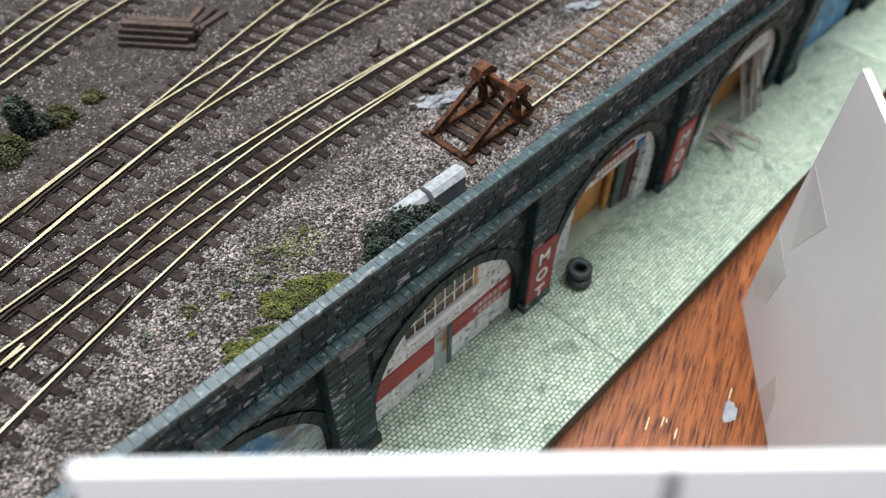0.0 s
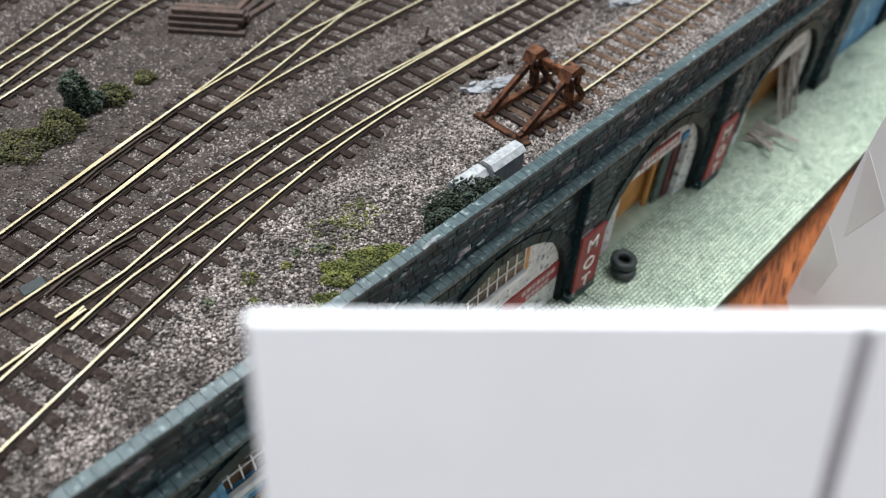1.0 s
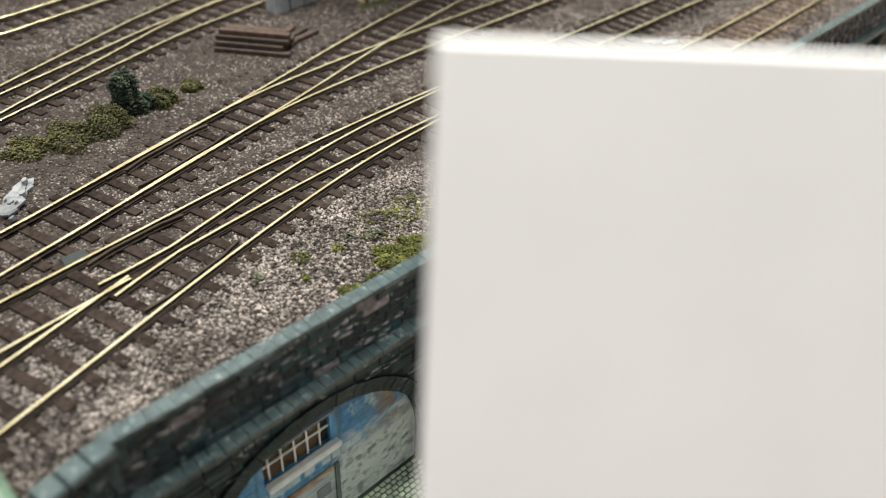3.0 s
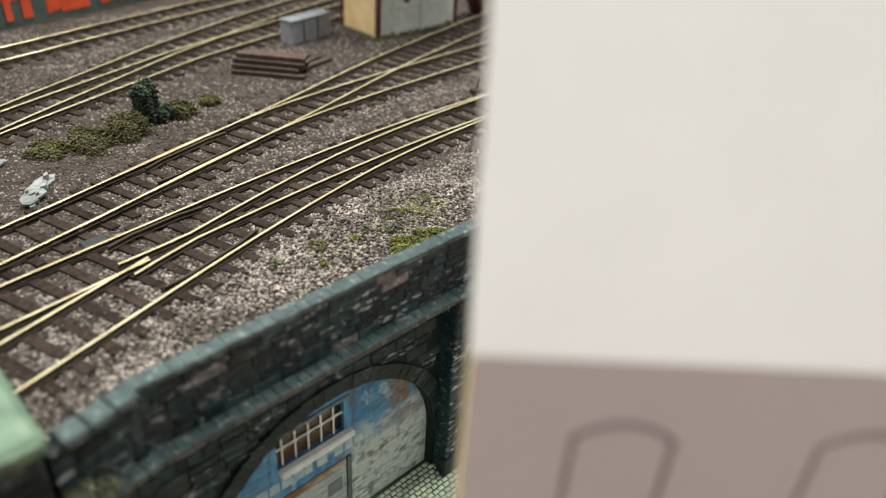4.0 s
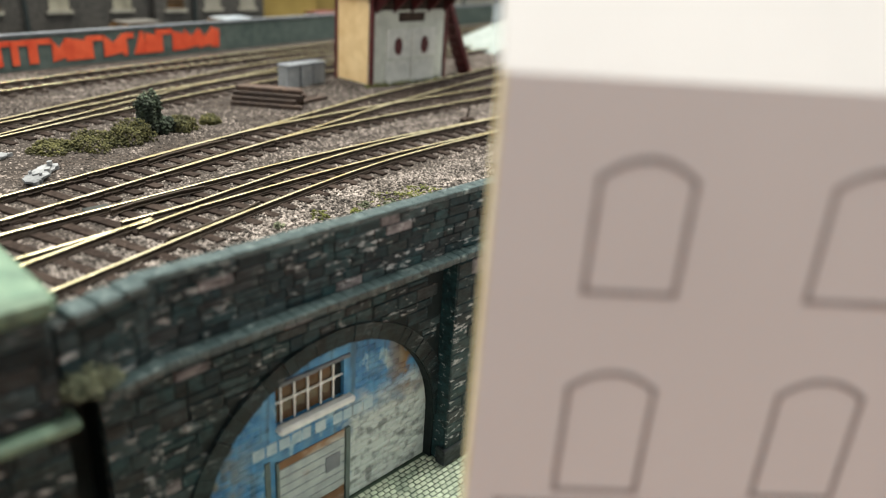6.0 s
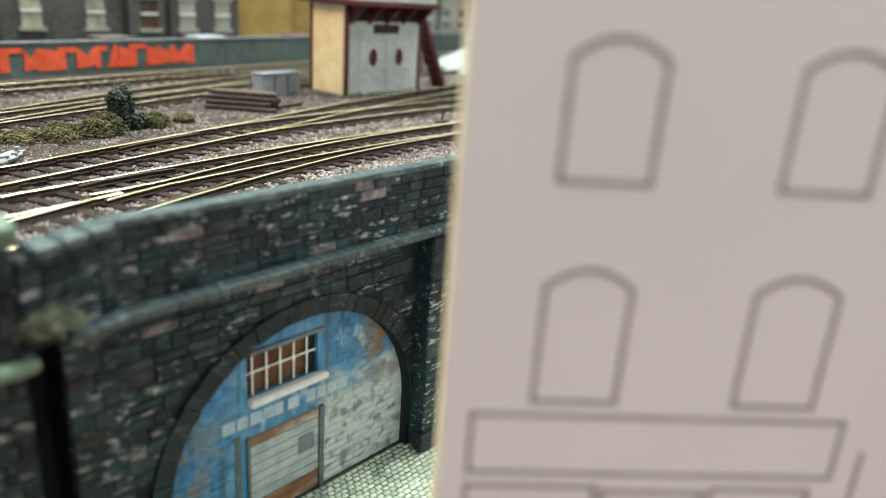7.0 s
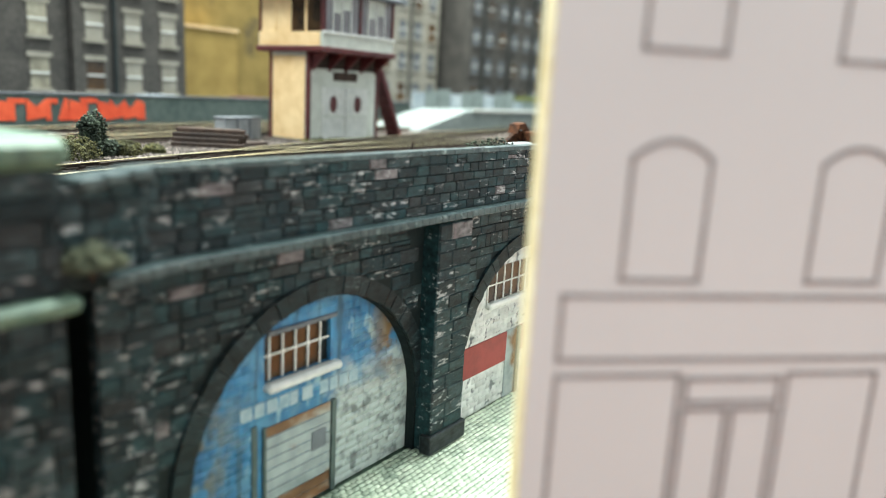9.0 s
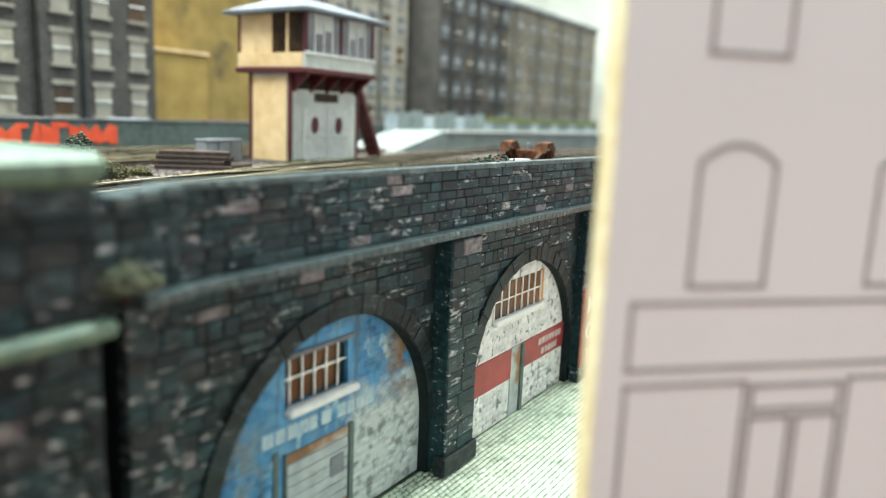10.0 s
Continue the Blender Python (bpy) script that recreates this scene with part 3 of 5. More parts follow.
vb = [bm.verts.new((U1, y, z)) for y, z in prof]
bm.faces.new(va)
bm.faces.new(vb[::-1])
for i in range(4):
    bm.faces.new((va[i], vb[i], vb[(i + 1) % 4], va[(i + 1) % 4]))
bmesh.ops.recalc_face_normals(bm, faces=bm.faces[:])
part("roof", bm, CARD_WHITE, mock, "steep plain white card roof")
roof = next(o for o in mock.children if o.name == "roof")
slope = Vector((0, RISE, RIDGE - EAVE)).normalized()
bm = bmesh.new()
base = Vector((ROOF_LINE, -0.0001, EAVE)) + slope * 0.001
tip = Vector((ROOF_LINE, RISE - 0.0001, RIDGE)) - slope * 0.0005
bar(bm, base, tip, 0.0016, 0.0003)
part("party_line", bm, PENCIL, roof, "grey inked line")
part("end_wall", solid(U0 + 0.034, U0 + 0.036, 0.0048, 0.030, Z_TABLE, EAVE), CARD_WHITE, mock)
part("back_wall", solid(U0 + 0.034, U1, 0.030, 0.032, Z_TABLE, EAVE), CARD_WHITE, mock)


def stroke(bm, a, b, w=0.0007):
    d = 0.00012
    (u0, z0), (u1, z1) = a, b
    way = Vector((u1 - u0, 0, z1 - z0))
    way.normalize()
    n = Vector((-way.z, 0, way.x)) * w / 2
    p, q = Vector((u0, 0, z0)) - way * w / 2, Vector((u1, 0, z1)) + way * w / 2
    vs = [bm.verts.new(c + Vector((0, y, 0))) for y in (-d, 0.0001) for c in (p - n, q - n, q + n, p + n)]
    for f in ((0, 1, 2, 3), (4, 7, 6, 5), (0, 4, 5, 1), (1, 5, 6, 2), (2, 6, 7, 3), (3, 7, 4, 0)):
        bm.faces.new([vs[i] for i in f])


def inked(corners, closed=True, name="window_outline"):
    bm = bmesh.new()
    for a, b in zip(corners, corners[1:] + (corners[:1] if closed else [])):
        stroke(bm, a, b)
    bmesh.ops.recalc_face_normals(bm, faces=bm.faces[:])
    part(name, bm, PENCIL, front, "grey inked outline")


def inked_window(u0, u1, z0, z1, rise=0.0026):
    top = [(u0 + (u1 - u0) * i / 8, z1 + rise * (1 - (i / 4 - 1) ** 2)) for i in range(9)]
    inked([(u0, z0)] + top + [(u1, z0)])


for z0 in (0.0838, 0.1165):
    for u0 in (0.0565, 0.0864, 0.116, 0.145):
        inked_window(u0, u0 + 0.0121, z0, z0 + (0.0178 if z0 < 0.1 else 0.0156))
inked([(0.0480, 0.0715), (0.0480, 0.0814), (0.1043, 0.0814), (0.1043, 0.0715)], name="sign_outline")
inked([(0.0480, 0.0400), (0.0480, 0.0690), (0.0677, 0.0690), (0.0677, 0.0400)], name="shop_window_outline")
inked([(0.0690, 0.0645), (0.0690, 0.0683), (0.0846, 0.0683), (0.0846, 0.0645)], name="fanlight_outline")
inked([(0.0690, 0.0400), (0.0690, 0.0632), (0.0761, 0.0632), (0.0761, 0.0400)], name="door_outline")
inked([(0.0774, 0.0400), (0.0774, 0.0632), (0.0846, 0.0632), (0.0846, 0.0400)], name="door_outline")
inked([(0.0860, 0.0400), (0.0860, 0.0690), (0.1015, 0.0690), (0.1015, 0.0400)], name="shop_window_outline")
inked([(0.1085, Z_TABLE + 0.001), (0.1085, 0.0760)], False, "party_line")

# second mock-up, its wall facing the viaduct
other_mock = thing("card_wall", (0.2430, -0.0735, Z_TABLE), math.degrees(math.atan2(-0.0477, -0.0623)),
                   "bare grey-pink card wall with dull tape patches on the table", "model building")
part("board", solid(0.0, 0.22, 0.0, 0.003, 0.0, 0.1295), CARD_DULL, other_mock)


# ---------------------------------------------------------------- masonry pieces of the viaduct
def frustum(name, mat, depth=0.0004, inset=0.07):
    """A unit stone face: one wide in x and high in z, its face a little smaller than its back."""
    bm = bmesh.new()
    b = [bm.verts.new((x, 0.0, z)) for x, z in ((0, 0), (1, 0), (1, 1), (0, 1))]
    f = [bm.verts.new((x, -depth, z)) for x, z in ((inset * 0.6, inset), (1 - inset * 0.6, inset), (1 - inset * 0.6, 1 - inset), (inset * 0.6, 1 - inset))]
    bm.faces.new(f)
    for i in range(4):
        bm.faces.new((b[i], b[(i + 1) % 4], f[(i + 1) % 4], f[i]))
    bmesh.ops.recalc_face_normals(bm, faces=bm.faces[:])
    return mesh_of(name, bm, mat)


STONE_FACE = frustum("stone", STONE)
FRUSTUM_F = np.array([(4, 5, 6, 7), (0, 1, 5, 4), (1, 2, 6, 5), (2, 3, 7, 6), (3, 0, 4, 7)])


def frustums(name, cells, mat, depth, inset):
    """Many small raised faces (x, z, width, height, y) as one mesh facing -y."""
    c = np.array(cells)
    x, z, w, h, y = c.T
    n = len(c)
    ix, iz = np.minimum(inset, w * 0.25), np.minimum(inset, h * 0.25)
    v = np.zeros((n, 8, 3))
    v[:, 0], v[:, 1], v[:, 2], v[:, 3] = [np.stack(p, -1) for p in ((x, y, z), (x + w, y, z), (x + w, y, z + h), (x, y, z + h))]
    d = y - depth
    v[:, 4], v[:, 5], v[:, 6], v[:, 7] = [np.stack(p, -1) for p in ((x + ix, d, z + iz), (x + w - ix, d, z + iz), (x + w - ix, d, z + h - iz), (x + ix, d, z + h - iz))]
    faces = (FRUSTUM_F[None] + 8 * np.arange(n)[:, None, None]).reshape(-1, 4)
    return soup(name, v.reshape(-1, 3), faces, mat)


def courses(x0, x1, z0, z1, rows, short, long_, keep, seed, joint=0.00007):
    """Stones of uneven length in level courses: (x, z, width, height)."""
    r = random.Random(seed)
    cells = []
    cuts = [z0 + (z1 - z0) * (i + (r.uniform(-0.16, 0.16) if 0 < i < rows else 0)) / rows for i in range(rows + 1)]
    for za, zb in zip(cuts, cuts[1:]):
        x = x0
        while x < x1 - 0.001:
            w = r.uniform(short, long_)
            if x + w > x1 - short * 0.5:
                w = x1 - x
            if keep(x + w / 2, (za + zb) / 2, w):
                cells.append((x + joint, za + joint, w - 2 * joint, zb - za - 2 * joint))
            x += w
    return cells


def outside_arches(x, z, w):
    for cx in ARCHES:
        for dx in (-w / 4, 0, w / 4):
            px = x + dx - cx
            if abs(px) < 0.0448 and (z < ARCH_SPRING or px * px + (z - ARCH_SPRING) ** 2 < 0.0448**2):
                return False
    return all(not (a - w / 2 < x < b + w / 2) for a, b in PIERS)


def varied(cells, seed):
    """Some stones are halved into two thinner or two shorter ones."""
    r = random.Random(seed)
    out = []
    for x, z, w, h in cells:
        k = r.random()
        if k < 0.10:
            out += [(x, z, w, h * 0.47), (x, z + h * 0.53, w, h * 0.47)]
        elif k < 0.22 and w > 0.006:
            c = r.uniform(0.35, 0.6)
            out += [(x, z, w * c - 0.0001, h), (x + w * c + 0.0001, z, w * (1 - c) - 0.0001, h)]
        else:
            out.append((x, z, w, h))
    return out


def set_stones(cells, y, parent, near, limit, m=Matrix.Identity(4)):
    """The nearest stones as pieces of their own, the others as one joined mesh."""
    rest, made = [], 0
    for x, z, w, h in cells:
        if near[0] < x < near[1] and made < limit:
            ob = new("stone", STONE_FACE)
            ob.parent = parent
            ob.matrix_basis = m @ Matrix.Translation((x, y + rng.uniform(0, 0.00015), z)) @ Matrix.Diagonal((w, rng.uniform(0.8, 1.3), h, 1))
            made += 1
        else:
            rest.append((x, z, w, h, y))
    if rest:
        ob = new("stonework", frustums("stonework", rest, STONE, 0.0004, 0.0003))
        ob.parent = parent
        tagged(ob, "dark weathered stone courses", kind="stuff")


parapet_ob = next(o for o in viaduct.children if o.name == "parapet")
first_bay, second_bay = [o for o in viaduct.children if o.name.split(".")[0] == "bay"][:2]
set_stones(varied(courses(KINK, WALL_END, STRING_TOP, COPE_TOP - 0.0013, 6, 0.004, 0.0095, lambda x, z, w: True, 11), 3), Y_PARAPET, parapet_ob, (-0.06, 0.20), 300)
wing_ob = next(o for o in viaduct.children if o.name == "parapet_wing")
set_stones(courses(-0.0185, 0.0, STRING_TOP, COPE_TOP - 0.0024, 5, 0.0035, 0.0075, lambda x, z, w: True, 14), Y_PARAPET - 0.0006, wing_ob, (-1, 1), 60, WING)
pilaster_ob = next(o for o in viaduct.children if o.name == "end_pilaster")
set_stones(courses(WALL_START, -0.0330, 0.0, 0.0716, 16, 0.004, 0.0075, lambda x, z, w: True, 15), -0.0060, pilaster_ob, (-1, 1), 80)
wall_cells = varied(courses(-0.0328, WALL_END, 0.0, 0.0716, 20, 0.0040, 0.0095, outside_arches, 12), 5)
set_stones([s for s in wall_cells if s[0] < 0.06], Y_FACES[0], first_bay, (-0.06, 0.20), 300)
set_stones([s for s in wall_cells if s[0] >= 0.06], Y_FACES[1], second_bay, (-0.06, 0.24), 300)
for ob in [o for o in viaduct.children if o.name.split(".")[0] == "pier"]:
    a, b = min(v.co.x for v in ob.data.vertices), max(v.co.x for v in ob.data.vertices)
    set_stones(courses(a, b, 0.0062, 0.0716, 15, 0.006, 0.0095, lambda x, z, w: True, int(a * 1e4)), Y_PIER, ob, (-1, 0.2), 80)
shaft = next(o for o in pillar.children if o.name == "shaft")
set_stones(courses(PX0, PX1, Z_TABLE, 0.0700, 19, 0.005, 0.011, lambda x, z, w: True, 31), PY0, shaft, (-1, 1), 200)
set_stones(courses(PX0, PX1, 0.0732, 0.0938, 5, 0.005, 0.011, lambda x, z, w: True, 33), PY0, shaft, (-1, 1), 100)

# wedge stones of the arch rings
bm = bmesh.new()
RING_STONES = 42
step = math.pi / RING_STONES
half_in, half_out = 0.0402 * step * 0.485, 0.0452 * step * 0.487
pts = [(-half_in, 0.0402), (half_in, 0.0402), (half_out, 0.0452), (-half_out, 0.0452)]
prism(bm, pts, -0.0010, 0.003)
WEDGE = mesh_of("voussoir", bm, RING)
for cx, y_face in zip(ARCHES, Y_FACES):
    for i in range(RING_STONES):
        a = -90 + 180 * (i + 0.5) / RING_STONES
        ob = new("voussoir", WEDGE)
        ob.parent = viaduct
        ob.matrix_basis = pose(cx, y_face + rng.uniform(-0.0002, 0.0002), ARCH_SPRING, 0, a, 0)

# coping and string course, stone by stone
COPE = mesh_of("coping_stone", solid(0.00002, 0.00313, -0.0066, -0.0024, COPE_TOP - 0.0014, COPE_TOP, 0.00010), COPING)
STRING = mesh_of("string_stone", solid(0.00002, 0.00313, -0.0102, -0.001, STRING_TOP - 0.0021, STRING_TOP, 0.00022), COPING)
BIG_COPE = mesh_of("coping_stone", solid(0.00003, 0.00530, -0.0086, -0.0028, -0.0024, 0.0, 0.0005), COPING)


def laid(name, me, m):
    ob = new(name, me)
    ob.parent = viaduct
    ob.matrix_basis = m


for i in range(int((WALL_END - KINK) / 0.00315)):
    x = KINK + 0.00315 * i
    laid("coping_stone", COPE, pose(x, rng.uniform(-0.00006, 0.00006), rng.uniform(-0.00006, 0.00006)))
    laid("string_stone", STRING, pose(x, rng.uniform(-0.00005, 0.00005), rng.uniform(-0.00004, 0.00004)))
for i in range(3):
    laid("coping_stone", BIG_COPE, WING @ pose(-0.0050 - 0.0053 * i, 0.0002 * i, COPE_TOP - 0.0004 * i))
for i in range(4):
    laid("string_stone", STRING, WING @ pose(0.0001 - 0.00315 * (i + 1), -0.0006, -0.00002))

# chipped pale patch where the coping is damaged
bm = bmesh.new()
for i in range(3):
    block(bm, -0.0016, 0.0016, -0.0005, 0.0005, -0.0003, 0.00012 + 0.00004 * i, m=pose(0.0770 + 0.0022 * i, -0.0060 + 0.0003 * i, COPE_TOP, 0, 0, 6 - 5 * i))
part("chip", bm, PLASTER, viaduct, "bare pale chip in the coping")


# ---------------------------------------------------------------- shop fronts in the arches
def brick_infill(cx, mat, parent, keep, seed, y):
    cells = []
    r = random.Random(seed)
    for i in range(26):
        z = 0.0022 * i
        x = cx - 0.040 + (0.0024 if i % 2 else 0)
        while x < cx + 0.0385:
            w = 0.0048
            px = max(abs(x - cx), abs(x + w - cx))
            top = z + 0.0022
            inside = px < 0.0400 and (top < ARCH_SPRING or px * px + (top - ARCH_SPRING) ** 2 < 0.0400**2)
            if inside and keep(x, x + w, z, top) and r.random() > 0.03:
                cells.append((x + 0.00008, z + 0.00008, w - 0.00016, 0.00204, y))
            x += w
    ob = new("brickwork", frustums("brickwork", cells, mat, 0.00020, 0.00014))
    ob.parent = parent
    tagged(ob, "painted brick courses", kind="stuff")


def painted_blue():
    """Blue paint over white brick: the white shows low on one side, brown stains run near the springing."""
    m = BLUE_WALL.copy()
    m.name = "blue_and_white_paint"
    nt = m.node_tree
    nodes, links = nt.nodes, nt.links
    bsdf = nodes["Principled BSDF"]
    base = bsdf.inputs["Base Color"].links[0].from_socket
    coord = nodes.new("ShaderNodeTexCoord")
    split = nodes.new("ShaderNodeSeparateXYZ")
    links.new(coord.outputs["Object"], split.inputs[0])
    rough = nodes.new("ShaderNodeTexNoise")
    rough.inputs["Scale"].default_value, rough.inputs["Detail"].default_value = 130, 6
    links.new(coord.outputs["Object"], rough.inputs["Vector"])

    def math_node(op, a, b):
        n = nodes.new("ShaderNodeMath")
        n.operation = op
        for k, v in enumerate((a, b)):
            if isinstance(v, (int, float)):
                n.inputs[k].default_value = v
            else:
                links.new(v, n.inputs[k])
        return n.outputs[0]

    def band(value, low, high):
        n = nodes.new("ShaderNodeMapRange")
        n.inputs["From Min"].default_value, n.inputs["From Max"].default_value = low, high
        links.new(value, n.inputs["Value"])
        return n.outputs["Result"]

    wob = math_node("MULTIPLY", math_node("SUBTRACT", rough.outputs["Fac"], 0.5), 0.03)
    x = math_node("ADD", split.outputs["X"], wob)
    z = math_node("ADD", split.outputs["Z"], wob)
    white_low = math_node("MULTIPLY", band(x, 0.020, 0.026), band(z, 0.036, 0.028))

    def over(under, fac, colour):
        n = nodes.new("ShaderNodeMix")
        n.data_type = "RGBA"
        n.inputs["B"].default_value = (*colour, 1)
        links.new(fac, n.inputs["Factor"])
        links.new(under, n.inputs["A"])
        return n.outputs["Result"]

    drip_map = nodes.new("ShaderNodeMapping")
    drip_map.inputs["Scale"].default_value = (1, 1, 0.10)
    links.new(coord.outputs["Object"], drip_map.inputs["Vector"])
    drips = nodes.new("ShaderNodeTexNoise")
    drips.inputs["Scale"].default_value, drips.inputs["Detail"].default_value = 330, 6
    links.new(drip_map.outputs["Vector"], drips.inputs["Vector"])
    washed = math_node("MULTIPLY", band(rough.outputs["Fac"], 0.46, 0.60), 0.32)
    out = over(base, washed, (0.17, 0.33, 0.40))
    out = over(out, math_node("MULTIPLY", band(drips.outputs["Fac"], 0.54, 0.66), 0.75), (0.022, 0.070, 0.105))
    out = over(out, white_low, (0.40, 0.45, 0.44))
    spots = nodes.new("ShaderNodeTexNoise")
    spots.inputs["Scale"].default_value, spots.inputs["Detail"].default_value = 260, 6
    links.new(coord.outputs["Object"], spots.inputs["Vector"])
    grime = math_node("MULTIPLY", white_low, band(spots.outputs["Fac"], 0.50, 0.66))
    out = over(out, grime, (0.15, 0.17, 0.17))
    rust_zone = math_node("MULTIPLY", band(split.outputs["X"], 0.034, 0.046), band(split.outputs["Z"], 0.024, 0.034))
    rust = math_node("MULTIPLY", rust_zone, band(rough.outputs["Fac"], 0.43, 0.54))
    out = over(out, rust, (0.17, 0.10, 0.035))
    foot = math_node("MULTIPLY", band(split.outputs["X"], -0.004, -0.020), band(rough.outputs["Fac"], 0.47, 0.58))
    out = over(out, foot, (0.14, 0.13, 0.09))
    links.new(out, bsdf.inputs["Base Color"])
    return m


BLUE_MIX = painted_blue()
blue.data.materials[0] = BLUE_MIX
clear = lambda *boxes: (lambda x0, x1, z0, z1: all(x1 < a or x0 > b or z1 < c or z0 > d for a, b, c, d in boxes))
brick_infill(ARCHES[0], BLUE_MIX, blue, clear((-0.0008, 0.0250, 0.0352, 0.0512), (-0.0015, 0.0238, 0.0, 0.0270)), 5, Y_FILLS[0])
brick_infill(ARCHES[1], WHITE_WALL, white, clear((0.094, 0.136, 0.036, 0.0525), (0.0, 0.2, 0.0140, 0.0262), (0.1095, 0.1200, 0.0, 0.026)), 6, Y_FILLS[1])


def barred_window(name, x0, x1, z0, z1, columns, label, y, frame_mat=WHITE_PAINT):
    win = thing(name, label=label, category="window", kind="structure")
    cw, rh = (x1 - x0) / columns, (z1 - z0) / 2
    for c in range(columns):
        for r in range(2):
            part("pane", solid(x0 + c * cw + 0.0001, x0 + (c + 1) * cw - 0.0001, y - 0.00016, y + 0.0003, z0 + r * rh + 0.0001, z0 + (r + 1) * rh - 0.0001),
                 DARK_GLASS, win)
    for c in range(columns + 1):
        part("glazing_bar", solid(x0 + c * cw - 0.00022, x0 + c * cw + 0.00022, y - 0.0006, y - 0.0001, z0, z1), frame_mat, win)
    part("transom", solid(x0, x1, y - 0.00055, y - 0.0001, z0 + rh - 0.00022, z0 + rh + 0.00022), frame_mat, win)
    part("window_sill", solid(x0 - 0.0006, x1 + 0.0008, y - 0.0024, y, z0 - 0.0021, z0, 0.0005), frame_mat, win, "chalky painted sill")
    return win


win = thing("window_1", label="small-paned white window with a chalky sill", category="window", kind="structure")
WIN_BARS = [0.0018, 0.0061, 0.0104, 0.0147, 0.0190]
WIN_MID = 0.0444
edges = [WIN_X0] + WIN_BARS + [WIN_X1]
for a, b in zip(edges, edges[1:]):
    for z0, z1 in ((WIN_Z0, WIN_MID), (WIN_MID, WIN_Z1)):
        # last column is no glass: joint-dark strip painted as the shaded reveal
        part("pane", solid(a + 0.0001, b - 0.0001, 0.0010, 0.0014, z0 + 0.0001, z1 - 0.0001), MORTAR if b > 0.02 else DARK_GLASS, win)
for x in WIN_BARS:
    part("glazing_bar", solid(x - 0.00024, x + 0.00024, 0.0002, 0.0008, WIN_Z0, WIN_Z1, 0.00008), WHITE_PAINT, win)
    bm = bmesh.new()
    bmesh.ops.create_cone(bm, cap_ends=True, segments=8, radius1=0.00062, radius2=0.00062, depth=0.0005, matrix=pose(x, 0.00042, WIN_MID, 90, 0, 0))
    part("boss", bm, WHITE_PAINT, win)
part("transom", solid(WIN_X0, WIN_X1, 0.00025, 0.00075, WIN_MID - 0.0002, WIN_MID + 0.0002), WHITE_PAINT, win)
bm = solid(WIN_X0 - 0.0002, 0.0248, Y_FILLS[0] - 0.0026, 0.0008, WIN_Z0 - 0.0022, WIN_Z0, 0.0007)
part("window_sill", bm, WHITE_PAINT, win, "chalky painted sill")
bm = bmesh.new()
for a, b, d in ((0.0003, 0.0082, 0.0007), (0.0080, 0.0125, 0.0009), (0.0122, 0.0242, 0.0006)):
    block(bm, a, b, Y_FILLS[0] - d, 0.0004, WIN_Z1, WIN_Z1 + 0.0013, 0.0002)
part("lintel", bm, SLATE, win, "chipped grey lintel")
barred_window("window_2", 0.0948, 0.1312, 0.0390, 0.0512, 7, "small-paned window in an orange-brown frame", Y_FILLS[1])
part("surround", solid(0.1312, 0.1336, Y_FILLS[1] - 0.0005, Y_FILLS[1], 0.0378, 0.0516), ORANGE, bpy.data.objects["window_2"], "orange-brown timber surround")

door = thing("door_1", label="rust-streaked pale boarded door with a dark hatch", category="door", kind="structure")
for i in range(9):
    z = 0.0003 + i * 0.0029
    part("board", solid(-0.0002, 0.0225, Y_FILLS[0] - 0.00035, Y_FILLS[0], z, z + 0.0027, 0.0001), RUSTED_BOARD if i in (0, 1, 8) else RUSTY_DOOR, door)
part("door_frame", solid(-0.0010, -0.0002, Y_FILLS[0] - 0.0008, Y_FILLS[0], 0.0, 0.0266), GREEN_GREY, door)
part("door_frame", solid(0.0225, 0.0240, Y_FILLS[0] - 0.0010, Y_FILLS[0], 0.0, 0.0266), GREEN_GREY, door)
# dark upright strip left of the door, slightly proud of the wall
part("dark_strip", solid(-0.0044, -0.0027, Y_FILLS[0] - 0.0005, Y_FILLS[0], 0.0, 0.0280, 0.0001), GREEN_GREY, door, "narrow dark green-grey upright strip")
part("hatch", solid(0.0155, 0.0206, Y_FILLS[0] - 0.0006, Y_FILLS[0] - 0.0003, 0.0142, 0.0195), SLATE, door, "dark slate-blue hatch")

# lettering as plain bars
sign_a = thing("painted_sign", label="row of faded pale painted bars on the blue wall", category="sign")
for k, (a, b) in enumerate(((-0.0077, -0.0041), (-0.0036, -0.0003), (0.0003, 0.0038), (0.0044, 0.0075), (0.0079, 0.0106), (0.0121, 0.0157), (0.0183, 0.0215), (0.0220, 0.0250),
                            (0.0256, 0.0288), (0.0294, 0.0330))):
    z = 0.0299 - 0.00008 * k
    part("mark", solid(a, b, Y_FILLS[0] - 0.0003, Y_FILLS[0] + 0.0002, z, z + 0.0036, 0.0001), LETTER, sign_a)

fascia = thing("red_fascia", label="red painted fascia band with illegible white marks", category="sign")
part("band", solid(0.0772, 0.1098, Y_FILLS[1] - 0.0005, Y_FILLS[1], 0.0145, 0.0255), RED, fascia)
part("band", solid(0.1195, 0.1555, Y_FILLS[1] - 0.0007, Y_FILLS[1], 0.0160, 0.0258), RED, fascia)
for row, (a, b) in enumerate(((0.1320, 0.1535), (0.1350, 0.1500))):
    n = 7 if row == 0 else 5
    for i in range(n):
        x = a + (b - a) * i / n
        part("mark", solid(x, x + (b - a) / n * 0.7, Y_FILLS[1] - 0.0009, Y_FILLS[1] - 0.0006, 0.0215 - row * 0.0042, 0.0240 - row * 0.0042), FADED_WHITE, fascia)
door2 = thing("door_2", label="narrow weathered door with orange streaks in the white wall", category="door", kind="structure")
